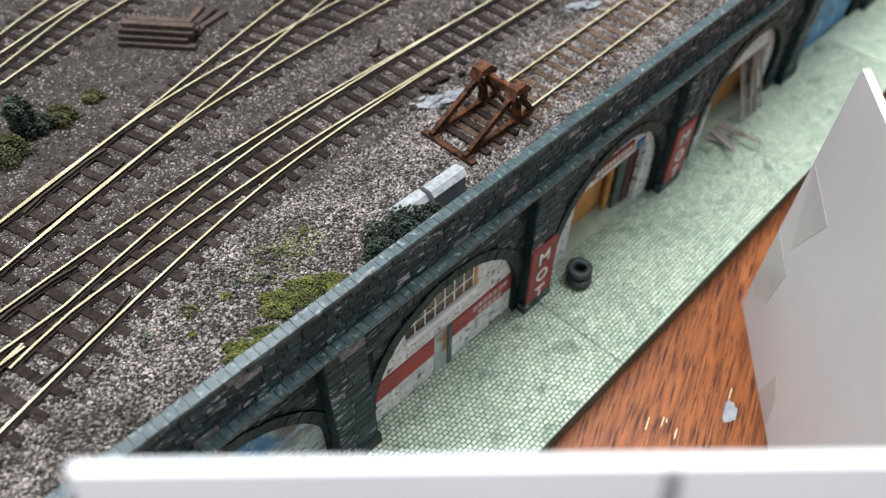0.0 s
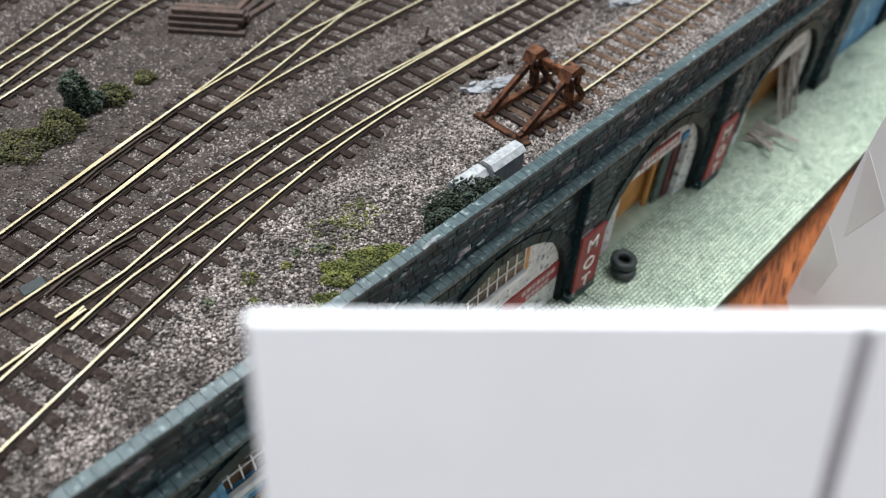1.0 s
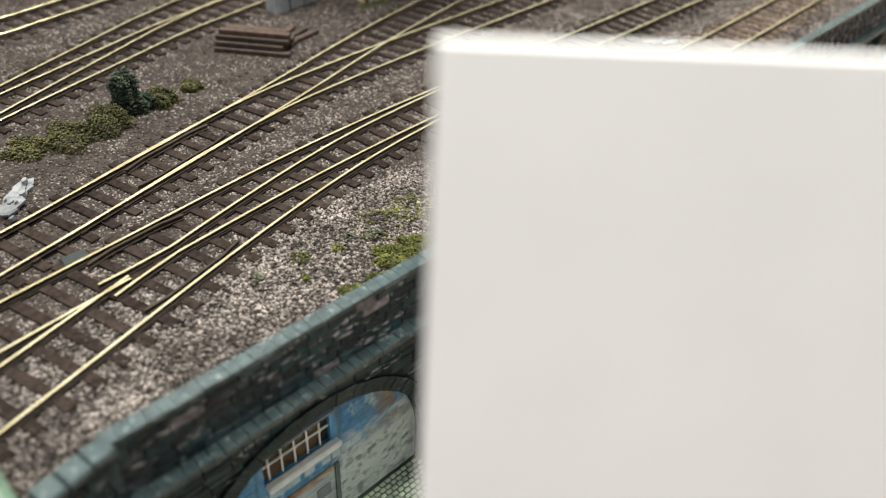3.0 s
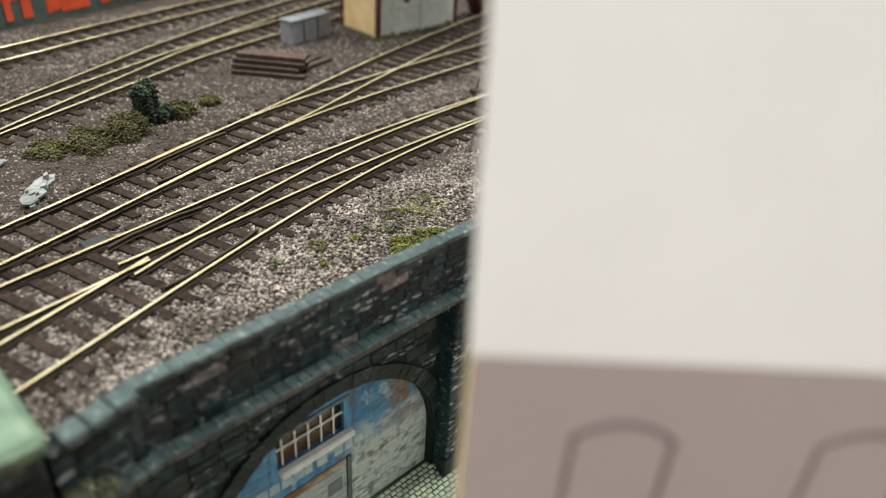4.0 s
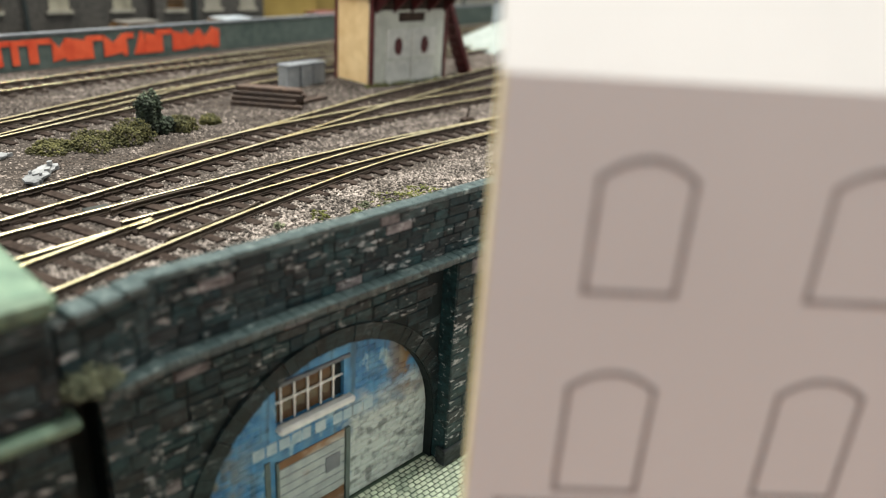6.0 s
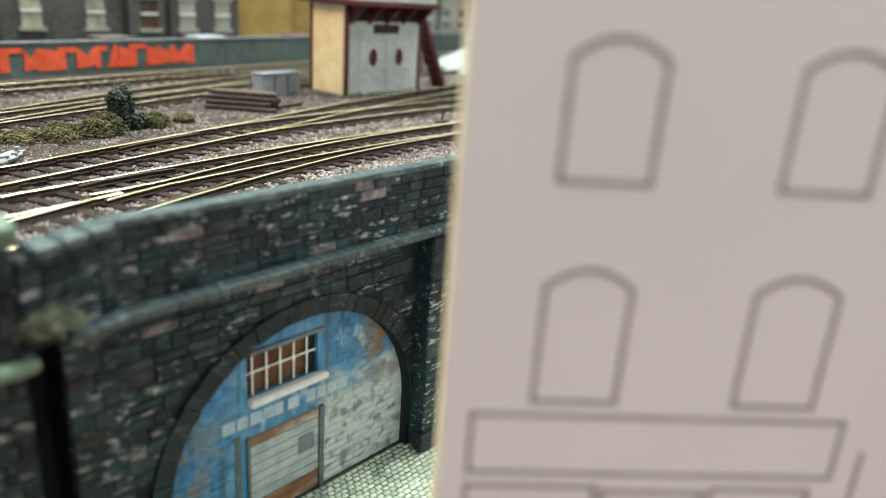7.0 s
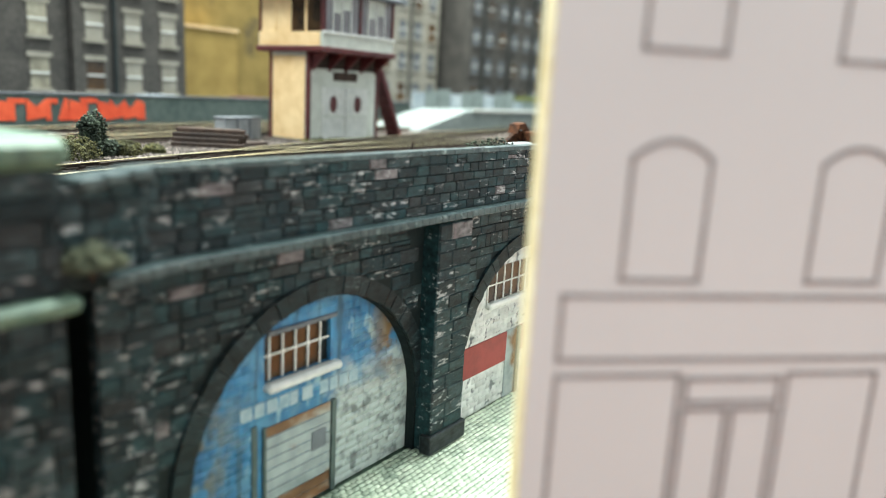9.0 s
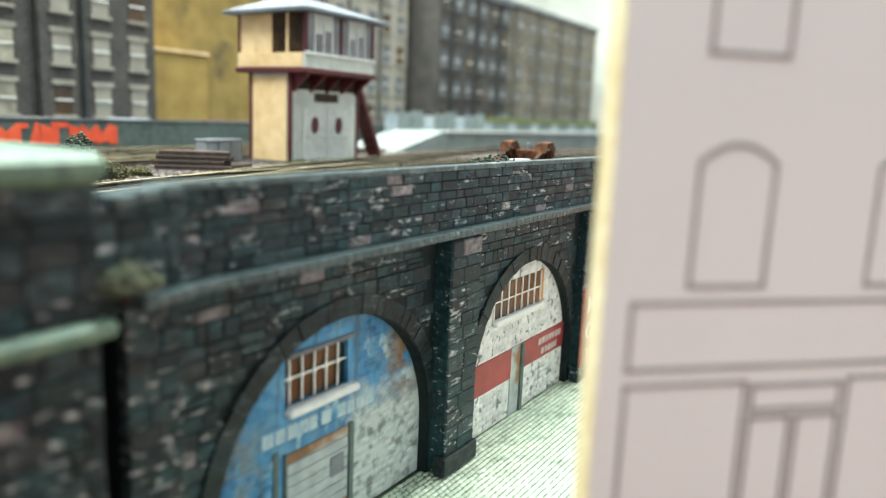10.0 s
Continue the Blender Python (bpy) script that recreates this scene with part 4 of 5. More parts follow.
part("leaf", solid(0.1100, 0.1172, Y_FILLS[1] - 0.0004, Y_FILLS[1], 0.0, 0.0258), RUSTY_DOOR, door2)
part("door_post", solid(0.1172, 0.1192, Y_FILLS[1] - 0.0012, Y_FILLS[1], 0.0, 0.0258), GREEN_GREY, door2)


def letter(char, size, mat, parent, m):
    cu = bpy.data.curves.new("letter", "FONT")
    cu.body, cu.size, cu.extrude, cu.align_x, cu.offset = char, size, 0.00012, "CENTER", 0.00008
    tmp = new("letter", cu)
    me = bpy.data.meshes.new_from_object(tmp.evaluated_get(bpy.context.evaluated_depsgraph_get()))
    bpy.data.objects.remove(tmp)
    me.materials.clear()
    me.materials.append(mat)
    ob = new("letter", me)
    ob.parent = parent
    ob.matrix_basis = m


for k, (a, b) in enumerate((PIERS[1], PIERS[2])):
    board = thing("mot_sign", label="red pier sign with three pale letters" if k == 0 else "red pier sign further along the viaduct", category="sign")
    part("panel", solid(a - 0.0002, b + 0.0002, Y_PIER - 0.0014, Y_PIER - 0.0003, 0.0062, 0.0395, 0.0002), RED, board)
    for i, ch in enumerate("MOT"):
        letter(ch, 0.0098, WHITE_PAINT, board, pose((a + b) / 2, Y_PIER - 0.0015, 0.0288 - i * 0.0112, 90, 0, 0))

# open garage: sign over the door, doors ajar and clutter inside
garage = thing("door_3", label="open garage doorway with green door leaves and red lintel board", category="door", kind="structure")
cx = ARCHES[2]
part("red_board", solid(cx - 0.016, cx + 0.014, Y_FILLS[2] - 0.0010, Y_FILLS[2], 0.0440, 0.0490), RED, garage)
for i in range(9):
    part("mark", solid(cx - 0.014 + i * 0.0030, cx - 0.0122 + i * 0.0030, Y_FILLS[2] - 0.0012, Y_FILLS[2] - 0.0009, 0.0453, 0.0477), WHITE_PAINT, garage)
part("blue_badge", solid(cx + 0.0185, cx + 0.0240, Y_FILLS[2] - 0.0012, Y_FILLS[2], 0.0405, 0.0455, 0.0005), BLUE_WALL, garage)
part("door_leaf", solid(cx + 0.0165, cx + 0.0225, 0.0010, 0.0022, 0.0, 0.0385), GREEN_GREY, garage, "dark green door leaf")
part("post", solid(cx + 0.0235, cx + 0.0285, 0.0004, 0.0020, 0.0, 0.0385), MAROON, garage)
part("post", solid(cx + 0.0120, cx + 0.0150, 0.0030, 0.0045, 0.0, 0.0385), ORANGE, garage)
part("door_leaf", solid(cx - 0.0250, cx - 0.0205, 0.0010, 0.0022, 0.0, 0.0385), GREEN_GREY, garage, "dark green door leaf")

# scrap timber at the next arch
r2 = random.Random(9)
for i in range(17):
    plank = thing("plank", label="grey weathered plank leaning in the scrap heap" if i < 9 else "grey plank lying on the setts", category="plank", group="scrap planks")
    bm = bmesh.new()
    if i < 9:
        x = ARCHES[3] + 0.008 + i * 0.0026
        bar(bm, (x + r2.uniform(-0.003, 0.003), -0.010 - 0.002 * r2.random(), 0.0004), (x + r2.uniform(-0.004, 0.004), 0.0005, 0.030 + 0.010 * r2.random()), 0.0016, 0.0006)
    else:
        x, a = ARCHES[3] - 0.020 + 0.002 * (i - 9), r2.uniform(-2.2, -0.9)
        ln, z = 0.016 + 0.010 * r2.random(), 0.0006 + 0.0007 * (i - 9)
        bar(bm, (x, -0.004, z), (x + ln * math.cos(a), -0.004 + ln * math.sin(a), z + 0.003 * r2.random()), 0.0017, 0.0006)
    part("board", bm, GREY_TIMBER, plank)

# ---------------------------------------------------------------- street setts
cells = []
r3 = np.random.default_rng(5)
row = 0
y = STREET_EDGE + 0.0002
while y < -0.001:
    x = -0.10 + (0.0011 if row % 2 else 0)
    xs = np.arange(x, 0.46, 0.0024)
    cells.append(np.stack((xs, np.full_like(xs, y), np.full_like(xs, 0.00202), np.full_like(xs, 0.00142), np.full_like(xs, 0.0006)), -1))
    y += 0.00178
    row += 1
me = frustums("setts", np.concatenate(cells), SETT, 0.0004, 0.00025)
co = np.zeros(len(me.vertices) * 3, np.float32)
me.vertices.foreach_get("co", co)
co = co.reshape(-1, 3)
n = len(co) // 8
co = np.stack((co[:, 0], co[:, 2], -co[:, 1]), -1) + np.repeat(np.stack((r3.normal(0, 0.00005, n), r3.normal(0, 0.00005, n), r3.normal(0, 0.00005, n)), -1), 8, 0)
me.vertices.foreach_set("co", np.ascontiguousarray(co, dtype=np.float32).ravel())
me.flip_normals()
me.update()
setts = new("setts", me)
setts.parent = street
tagged(setts, "small pale green stone setts", kind="stuff")
part("seam", solid(0.1683, 0.1687, STREET_EDGE, Y_PIER, -0.0004, 0.00004), SETT_JOINT, street)
part("far_paving", solid(0.46, WALL_END, STREET_EDGE, -0.0040, -0.0006, -0.0001), SETT, street)

# ---------------------------------------------------------------- ballast
r4 = np.random.default_rng(8)


def scatter(n, x0, x1, y0, y1, z, dz, size, seed, name, label, mat=BALLAST):
    p = np.stack((r4.uniform(x0, x1, n), r4.uniform(y0, y1, n), z + r4.uniform(-dz, dz, n)), -1)
    ob = new(name, lumps(name, p, size, mat, 0.75, seed))
    ob.parent = bed
    tagged(ob, label, kind="stuff")


scatter(46000, -0.10, 0.30, -0.0023, 0.050, Z_BED + 0.0001, 0.0003, 0.00062, 1, "ballast_stones", "clean pale grey ballast stones", BALLAST_PALE)
scatter(16000, 0.14, 0.42, -0.0023, 0.058, Z_BED + 0.0001, 0.0003, 0.00062, 9, "ballast_stones", "pale grey ballast stones round the siding", BALLAST_PALE)
scatter(60000, -0.10, 0.30, 0.035, 0.125, Z_BED - 0.0002, 0.00025, 0.00058, 4, "ballast_stones", "dirty grey-brown ballast stones")
scatter(60000, -0.10, 0.45, 0.125, 0.30, Z_BED - 0.0001, 0.00022, 0.0006, 2, "ballast_stones", "grey-brown ballast stones")
scatter(26000, 0.30, 0.60, -0.0028, 0.125, Z_BED + 0.0001, 0.00022, 0.0006, 3, "ballast_stones", "grey-brown ballast stones")



# ---------------------------------------------------------------- plants
def clump(name, centres, mat, label, category, leaf=0.0007, count=500, flat=0.6, seed=1, stem=None):
    """A plant of many small leaf lumps round a few centres (x, y, z, radius, height)."""
    r = np.random.default_rng(seed)
    plant = thing(name, label=label, category=category)
    pts = []
    for x, y, z, rad, high in centres:
        d = r.normal(0, 1, (count, 3))
        d /= np.linalg.norm(d, axis=1)[:, None]
        q = d * (r.uniform(0.45, 1.0, count) ** 0.5)[:, None] * (1 + 0.25 * np.sin(d[:, :1] * 5 + d[:, 1:2] * 4))
        q = q * (rad, rad, high) + (x, y, z)
        pts.append(q[q[:, 2] > Z_BED - 0.0006] if z > 0.05 else q)
    ob = new("foliage", lumps("foliage", np.concatenate(pts), leaf, mat, 0.9, seed))
    ob.parent = plant
    if stem:
        bm = bmesh.new()
        for i in range(4):
            a = i * 1.6
            bar(bm, stem, (stem[0] + 0.002 * math.cos(a), stem[1] + 0.002 * math.sin(a), stem[2] + 0.006), 0.0004, 0.0004)
        part("stem", bm, LOG, plant)
    return plant


clump("bush", [(0.0965, 0.0050, 0.0828, 0.0072, 0.0090), (0.1060, 0.0034, 0.0850, 0.0072, 0.0082), (0.1150, 0.0018, 0.0830, 0.0054, 0.0066)], LEAF_DARK,
      "dark green low bush behind the coping", "bush", 0.00052, 2000, seed=3, stem=(0.105, 0.002, Z_BED))
clump("moss", [(0.060, 0.0152, 0.0775, 0.006, 0.0022), (0.069, 0.0125, 0.0775, 0.007, 0.0028), (0.077, 0.0095, 0.0775, 0.005, 0.0022)], LEAF_MOSS,
      "yellow-green moss mat on the ballast", "moss", 0.0004, 2400, seed=4)
clump("moss", [(0.041, 0.0085, 0.0775, 0.005, 0.0022), (0.050, 0.0070, 0.0775, 0.0055, 0.0024)], LEAF_MOSS, "yellow-green moss beside the coping", "moss", 0.0004, 2000, seed=5)
for i, (x, y, s) in enumerate(((0.0388, 0.0323, 0.0026), (0.0245, 0.0327, 0.0017), (0.0345, 0.0240, 0.0012), (0.0556, 0.0315, 0.0018), (0.0500, 0.0290, 0.0016), (0.0626, 0.0268, 0.0022))):
    clump("weed", [(x, y, Z_BED + 0.0004, s, s * 0.8)], LEAF_GREY if i % 2 else LEAF_MOSS, "small tuft of weeds in the ballast", "weed", 0.0004, 120, seed=20 + i)
clump("weed", [(0.070, 0.030, 0.0773, 0.010, 0.0008), (0.082, 0.031, 0.0773, 0.008, 0.0007)], LEAF_MOSS, "thin dry weeds spread over the ballast", "weed", 0.00042, 420, seed=31)
clump("shrub", [(0.0433, 0.150, 0.081, 0.0050, 0.0055), (0.0428, 0.150, 0.0872, 0.0046, 0.0066), (0.048, 0.149, 0.0800, 0.0045, 0.0035)], LEAF_DARK,
      "dark green upright shrub between the tracks", "shrub", 0.0007, 800, seed=6, stem=(0.043, 0.150, Z_BED))
clump("undergrowth", [(0.032, 0.1435, 0.0785, 0.008, 0.0062), (0.018, 0.1430, 0.0780, 0.010, 0.0042), (0.004, 0.1450, 0.0775, 0.008, 0.003), (0.056, 0.1490, 0.0785, 0.006, 0.004),
                      (0.071, 0.1525, 0.0780, 0.004, 0.0028)], LEAF_OLIVE, "olive-green low undergrowth between the tracks", "undergrowth", 0.0005, 1500, seed=7)
clump("wall_plant", [(-0.0478, -0.0125, 0.0765, 0.0042, 0.0042), (-0.0440, -0.0115, 0.0755, 0.0028, 0.0030), (-0.0505, -0.0125, 0.0770, 0.0028, 0.0032)], LEAF_GREY,
      "dry grey-green plant rooted on the string course", "plant", 0.0005, 420, seed=8, stem=(-0.047, -0.0105, 0.0738))


# ---------------------------------------------------------------- buffer stop and lineside things
stop = thing("buffer_stop", label="rusty brown rail-built buffer stop at the siding's end", category="buffer stop")
for y in (0.0198, 0.0372):
    part("raking_strut", bar(bmesh.new(), (0.1520, y, 0.0802), (0.1765, y, 0.0930), 0.0019, 0.0026), RUST, stop)
    part("base_rail", bar(bmesh.new(), (0.1490, y, 0.0795), (0.1870, y, 0.0795), 0.0020, 0.0024), RUST, stop)
    part("post", bar(bmesh.new(), (0.1790, y, 0.0785), (0.1775, y, 0.0950), 0.0030, 0.0026), RUST, stop)
    part("back_strut", bar(bmesh.new(), (0.1880, y, 0.0797), (0.1790, y, 0.0915), 0.0018, 0.0022), RUST, stop)
    part("buffer_block", prism(bmesh.new(), [(0.1730, 0.0928), (0.1745, 0.0968), (0.1795, 0.0975), (0.1835, 0.0940), (0.1822, 0.0925), (0.1790, 0.0945)], y - 0.0027, y + 0.0027), RUST, stop)
    part("bolt", solid(0.1745, 0.1752, y - 0.0034, y - 0.0026, 0.0940, 0.0946), PLASTER, stop)
    part("foot_plate", solid(0.1488, 0.1530, y - 0.0024, y + 0.0024, 0.0784, 0.0792, 0.0002), RUST, stop)
part("buffer_beam", solid(0.1783, 0.1806, 0.0165, 0.0405, 0.0895, 0.0938, 0.0004), RUST, stop)
part("brace", bar(bmesh.new(), (0.1800, 0.0215, 0.0800), (0.1790, 0.0355, 0.0900), 0.0012, 0.0014), RUST, stop)
for x in (0.1500, 0.1580, 0.1660, 0.1740, 0.1820):
    part("tie", solid(x - 0.0015, x + 0.0015, 0.0150, 0.0420, 0.0774, 0.0789, 0.0002), SLEEPER if x > 0.152 else RUST, stop)
part("lamp", solid(0.1790, 0.1803, 0.0282, 0.0295, 0.0936, 0.0968, 0.0003), PLASTER, stop, "tiny white lamp")


def relay_box(x0, x1, y0, y1, high):
    box = thing("relay_box", label="pale grey relay box with a sloping white lid", category="relay box", group="relay boxes")
    z = Z_BED + high
    part("body", solid(x0, x1, y0, y1, Z_BED - 0.0005, z, 0.0002), CONCRETE, box)
    bm = bmesh.new()
    ym = (y0 + y1) / 2
    prism(bm, [(y0 - 0.0004, z), (y1 + 0.0004, z), (ym + 0.0018, z + 0.0018), (ym - 0.0018, z + 0.0018)], x0 - 0.0004, x1 + 0.0004)
    bmesh.ops.transform(bm, matrix=Matrix(((0, 1, 0, 0), (1, 0, 0, 0), (0, 0, 1, 0), (0, 0, 0, 1))), verts=bm.verts)
    bmesh.ops.recalc_face_normals(bm, faces=bm.faces[:])
    part("lid", bm, LID, box, "chipped chalky sloping lid")


relay_box(0.1185, 0.1338, 0.0046, 0.0108, 0.0132)
relay_box(0.1045, 0.1172, 0.0062, 0.0124, 0.0114)


def rubble(x0, x1, y0, y1, n, seed, size=0.0016):
    """Broken plaster: flat flakes that overlap, and a few crumbs."""
    r = random.Random(seed)
    heap = thing("rubble", label="loose white plaster rubble on the ballast", category="rubble")
    way = math.atan2(y1 - y0, x1 - x0)
    for i in range(n):
        flake = i < n * 0.6
        s = size * (r.uniform(1.4, 2.4) if flake else r.uniform(0.3, 0.7))
        t = r.uniform(0.15, 0.85) if flake else r.uniform(-0.1, 1.1)
        off = 0.0012 if flake else 0.004
        k = 7
        rim = [(s * r.uniform(0.75, 1.2) * math.cos(2 * math.pi * q / k), 0.5 * s * r.uniform(0.7, 1.2) * math.sin(2 * math.pi * q / k)) for q in range(k)]
        bm = prism(bmesh.new(), rim, 0.0, 0.0007 if flake else 0.0012)
        m = pose(x0 + (x1 - x0) * t + r.uniform(-off, off), y0 + (y1 - y0) * t + r.uniform(-off, off), Z_BED + 0.0004 + 0.0001 * i,
                 r.uniform(-7, 7), r.uniform(-7, 7), math.degrees(way) + r.uniform(-25, 25)) @ Matrix.Rotation(radians(90), 4, "X")
        bmesh.ops.transform(bm, matrix=m, verts=bm.verts)
        part("piece", bm, PLASTER, heap)


rubble(0.1600, 0.1790, 0.0535, 0.0480, 14, 41, 0.0026)
rubble(0.260, 0.275, 0.0570, 0.0475, 12, 42, 0.0026)
rubble(-0.018, -0.006, 0.108, 0.122, 18, 43, 0.0026)
rubble(-0.022, -0.012, 0.140, 0.146, 8, 44, 0.0022)

# point motor clutter by the turnout
r5 = random.Random(12)
motor = thing("point_motor", label="dark brown point levers and cranks beside the turnout", category="point lever")
for i in range(9):
    x, y = 0.166 + r5.uniform(0, 0.022), 0.0588 + r5.uniform(-0.003, 0.002)
    part("crank", solid(x, x + 0.003, y, y + 0.0018, Z_BED - 0.0002, Z_BED + 0.0012 + 0.0012 * r5.random(), 0.0002), SLEEPER, motor)
lever = thing("point_lever", label="small dark point lever between the tracks", category="point lever")
part("stand", solid(0.170, 0.177, 0.0925, 0.0960, Z_BED, 0.0790, 0.0003), SLEEPER, lever)
part("handle", bar(bmesh.new(), (0.173, 0.094, 0.0788), (0.176, 0.095, 0.0835), 0.0008, 0.0008), SLEEPER, lever)


def tyre(x, y, z, tilt):
    t = thing("tyre", (x, y, z), 0, "worn black rubber tyre stacked on the setts", "tyre", "stacked tyres")
    bm = bmesh.new()
    n, prof = 28, [(1.25 * q, 1.35 * h) for q, h in [(0.0020, -0.0010), (0.0024, -0.0015), (0.0042, -0.0016), (0.0047, -0.0010), (0.0048, 0.0), (0.0047, 0.0010), (0.0042, 0.0016), (0.0024, 0.0015), (0.0020, 0.0010)]]
    rings = [[bm.verts.new((q * math.cos(2 * math.pi * i / n), q * math.sin(2 * math.pi * i / n), h)) for q, h in prof] for i in range(n)]
    for i in range(n):
        for k in range(len(prof)):
            bm.faces.new((rings[i][k], rings[(i + 1) % n][k], rings[(i + 1) % n][(k + 1) % len(prof)], rings[i][(k + 1) % len(prof)]))
    bmesh.ops.recalc_face_normals(bm, faces=bm.faces[:])
    for f in bm.faces:
        f.smooth = True
    bmesh.ops.rotate(bm, verts=bm.verts, matrix=Matrix.Rotation(radians(tilt), 3, "X"))
    part("tread", bm, RUBBER, t)


tyre(0.1905, -0.0158, 0.0022, 0)
tyre(0.1915, -0.0146, 0.0066, 4)

# stack of old sleepers
pile = thing("sleeper_stack", (0.1145, 0.1708, Z_BED), -51, "stack of brown timber sleepers beside the track", "timber stack")
for lay in range(4):
    for k in range(5 - lay):
        y = (k - (4 - lay) / 2) * 0.0036
        part("timber", solid(-0.0155 + r5.uniform(-0.002, 0.002), 0.0155 + r5.uniform(-0.002, 0.002), y - 0.0016, y + 0.0016, lay * 0.0022, lay * 0.0022 + 0.0021, 0.0002), LOG, pile)
for i in range(3):
    loose = thing("loose_timber", (0.1340 - 0.002 * i, 0.1655 + 0.004 * i, Z_BED), 12 + 9 * i, "single brown timber lying by the stack", "timber", "loose timbers")
    part("timber", solid(-0.012, 0.012, -0.0014, 0.0014, 0.0, 0.002, 0.0002), LOG, loose)

for i in range(3):
    cab = thing("grey_cabinet", (0.1440 + i * 0.0098, 0.1985 + i * 0.0015, Z_BED), 8, "pale grey lineside equipment cabinet", "cabinet", "lineside cabinets")
    part("body", solid(0, 0.0088, 0, 0.008, 0, 0.0115, 0.0003), CONCRETE, cab)
    part("lid", solid(-0.0005, 0.0093, -0.0005, 0.0085, 0.0115, 0.0125, 0.0003), SLATE, cab)

# ---------------------------------------------------------------- signal box
box = thing("signal_box", (0.1890, 0.1825, Z_BED), 0, "cream and white signal box with maroon trim and grey roof", "signal box")
LOW, FLOOR, SILL, HEAD = 0.0500, 0.0530, 0.0610, 0.0822
UX0, UX1, UY0, UY1 = -0.0020, 0.0580, -0.0130, 0.0395
part("lower_wall", solid(0.0, 0.0590, 0.0, 0.0310, -0.001, LOW), BOX_WHITE, box)
side = part("side_panel", solid(-0.0006, 0.0, 0.0025, 0.0290, 0.0008, LOW - 0.002), CREAM, box, "cream painted end panel")
for x, y in ((-0.0008, -0.0008), (0.0578, -0.0008), (-0.0008, 0.0298)):
    part("corner_post", solid(x, x + 0.0020, y, y + 0.0020, -0.001, LOW), MAROON, box)
for k in (0, 1):
    d = part("door", solid(0.0105 + k * 0.0200, 0.0298 + k * 0.0200, -0.0009, 0.0, 0.0, 0.0310), WHITE_PAINT, box, "white boarded door")
    part("door_rail", solid(0.0110 + k * 0.0200, 0.0293 + k * 0.0200, -0.0013, -0.0008, 0.0135, 0.0150), BOX_WHITE, d)
    bm = bmesh.new()
    bmesh.ops.create_cone(bm, cap_ends=True, segments=20, radius1=0.0034, radius2=0.0034, depth=0.0006, matrix=pose(0.0195 + k * 0.0210, -0.0011, 0.0215, 90, 0, 0) @ Matrix.Diagonal((0.85, 1.45, 1, 1)))
    part("round_window", bm, MAROON, d, "maroon oval window")
# thin timber-coloured strip added as the shade below the overhanging floor
part("frieze", solid(0.0015, 0.0575, -0.0006, 0.0, 0.0415, LOW - 0.0002), LOG, box, "brown strip painted for the shade under the jetty")
part("name_board", solid(0.020, 0.040, -0.0007, 0.0, 0.0350, 0.0400), LOG, box, "dark illegible name board")
part("jetty", solid(UX0 - 0.0015, UX1 + 0.0015, UY0 - 0.0015, UY1 + 0.0010, LOW, FLOOR, 0.0005), MAROON, box, "maroon overhanging floor")
for i in range(5):
    x = 0.002 + i * 0.0135
    bm = bmesh.new()
    prism(bm, [(-0.0002, 0.0400), (-0.0125, LOW), (-0.0002, LOW)], x, x + 0.0016)
    bmesh.ops.transform(bm, matrix=Matrix(((0, 1, 0, 0), (1, 0, 0, 0), (0, 0, 1, 0), (0, 0, 0, 1))), verts=bm.verts)
    bmesh.ops.recalc_face_normals(bm, faces=bm.faces[:])
    part("bracket", bm, MAROON, box)
part("upper_wall", solid(UX0, UX1, UY0, UY1, FLOOR, SILL), BOX_WHITE, box)
part("upper_end", solid(UX0 - 0.0006, UX0, UY0 + 0.002, UY1 - 0.001, FLOOR + 0.0003, SILL), CREAM, box, "cream panel")
part("upper_room", solid(UX0 + 0.0030, UX1 - 0.0030, UY0 + 0.0030, UY1 - 0.0030, SILL, HEAD), SLATE, box, "dim glazed upper room")
part("window_sill", solid(UX0 - 0.0004, UX1 + 0.0006, UY0 - 0.0010, UY0 + 0.0006, SILL - 0.0012, SILL + 0.0006, 0.0002), WHITE_PAINT, box)
step_x = (UX1 - UX0 - 0.0018) / 8
for i in range(9):
    x, thick = UX0 + i * step_x, 0.0022 if i in (0, 4, 8) else 0.0009
    part("mullion", solid(x, x + thick, UY0 - 0.0001, UY0 + 0.0015, SILL, HEAD), MAROON if i in (0, 4, 8) else WHITE_PAINT, box)
    if i < 8:
        part("pane", solid(x + thick, x + step_x, UY0 + 0.0006, UY0 + 0.0010, SILL, HEAD), GLAZE, box)
        if i in (1, 2, 5, 6):
            part("blind", solid(x + thick, x + step_x, UY0 + 0.0002, UY0 + 0.0006, HEAD - 0.0085 - 0.002 * (i % 2), HEAD), BOX_WHITE, box, "pale roller blind")
step_y = (UY1 - UY0 - 0.0020) / 4
for i in range(5):
    y = UY0 + i * step_y
    part("mullion", solid(UX0 - 0.0001, UX0 + 0.0013, y, y + 0.0018, SILL, HEAD), MAROON if i in (0, 4) else CREAM, box)
    if i < 4:
        part("pane", solid(UX0 + 0.0004, UX0 + 0.0008, y + 0.0018, y + step_y, SILL, HEAD), CREAM if i > 1 else DARK_GLASS, box)
bm = bmesh.new()
e, zt = [(UX0 - 0.006, UY0 - 0.006), (UX1 + 0.006, UY0 - 0.006), (UX1 + 0.006, UY1 + 0.006), (UX0 - 0.006, UY1 + 0.006)], HEAD
low = [bm.verts.new((x, y, zt)) for x, y in e]
mid = [bm.verts.new((x, y, zt + 0.0018)) for x, y in e]
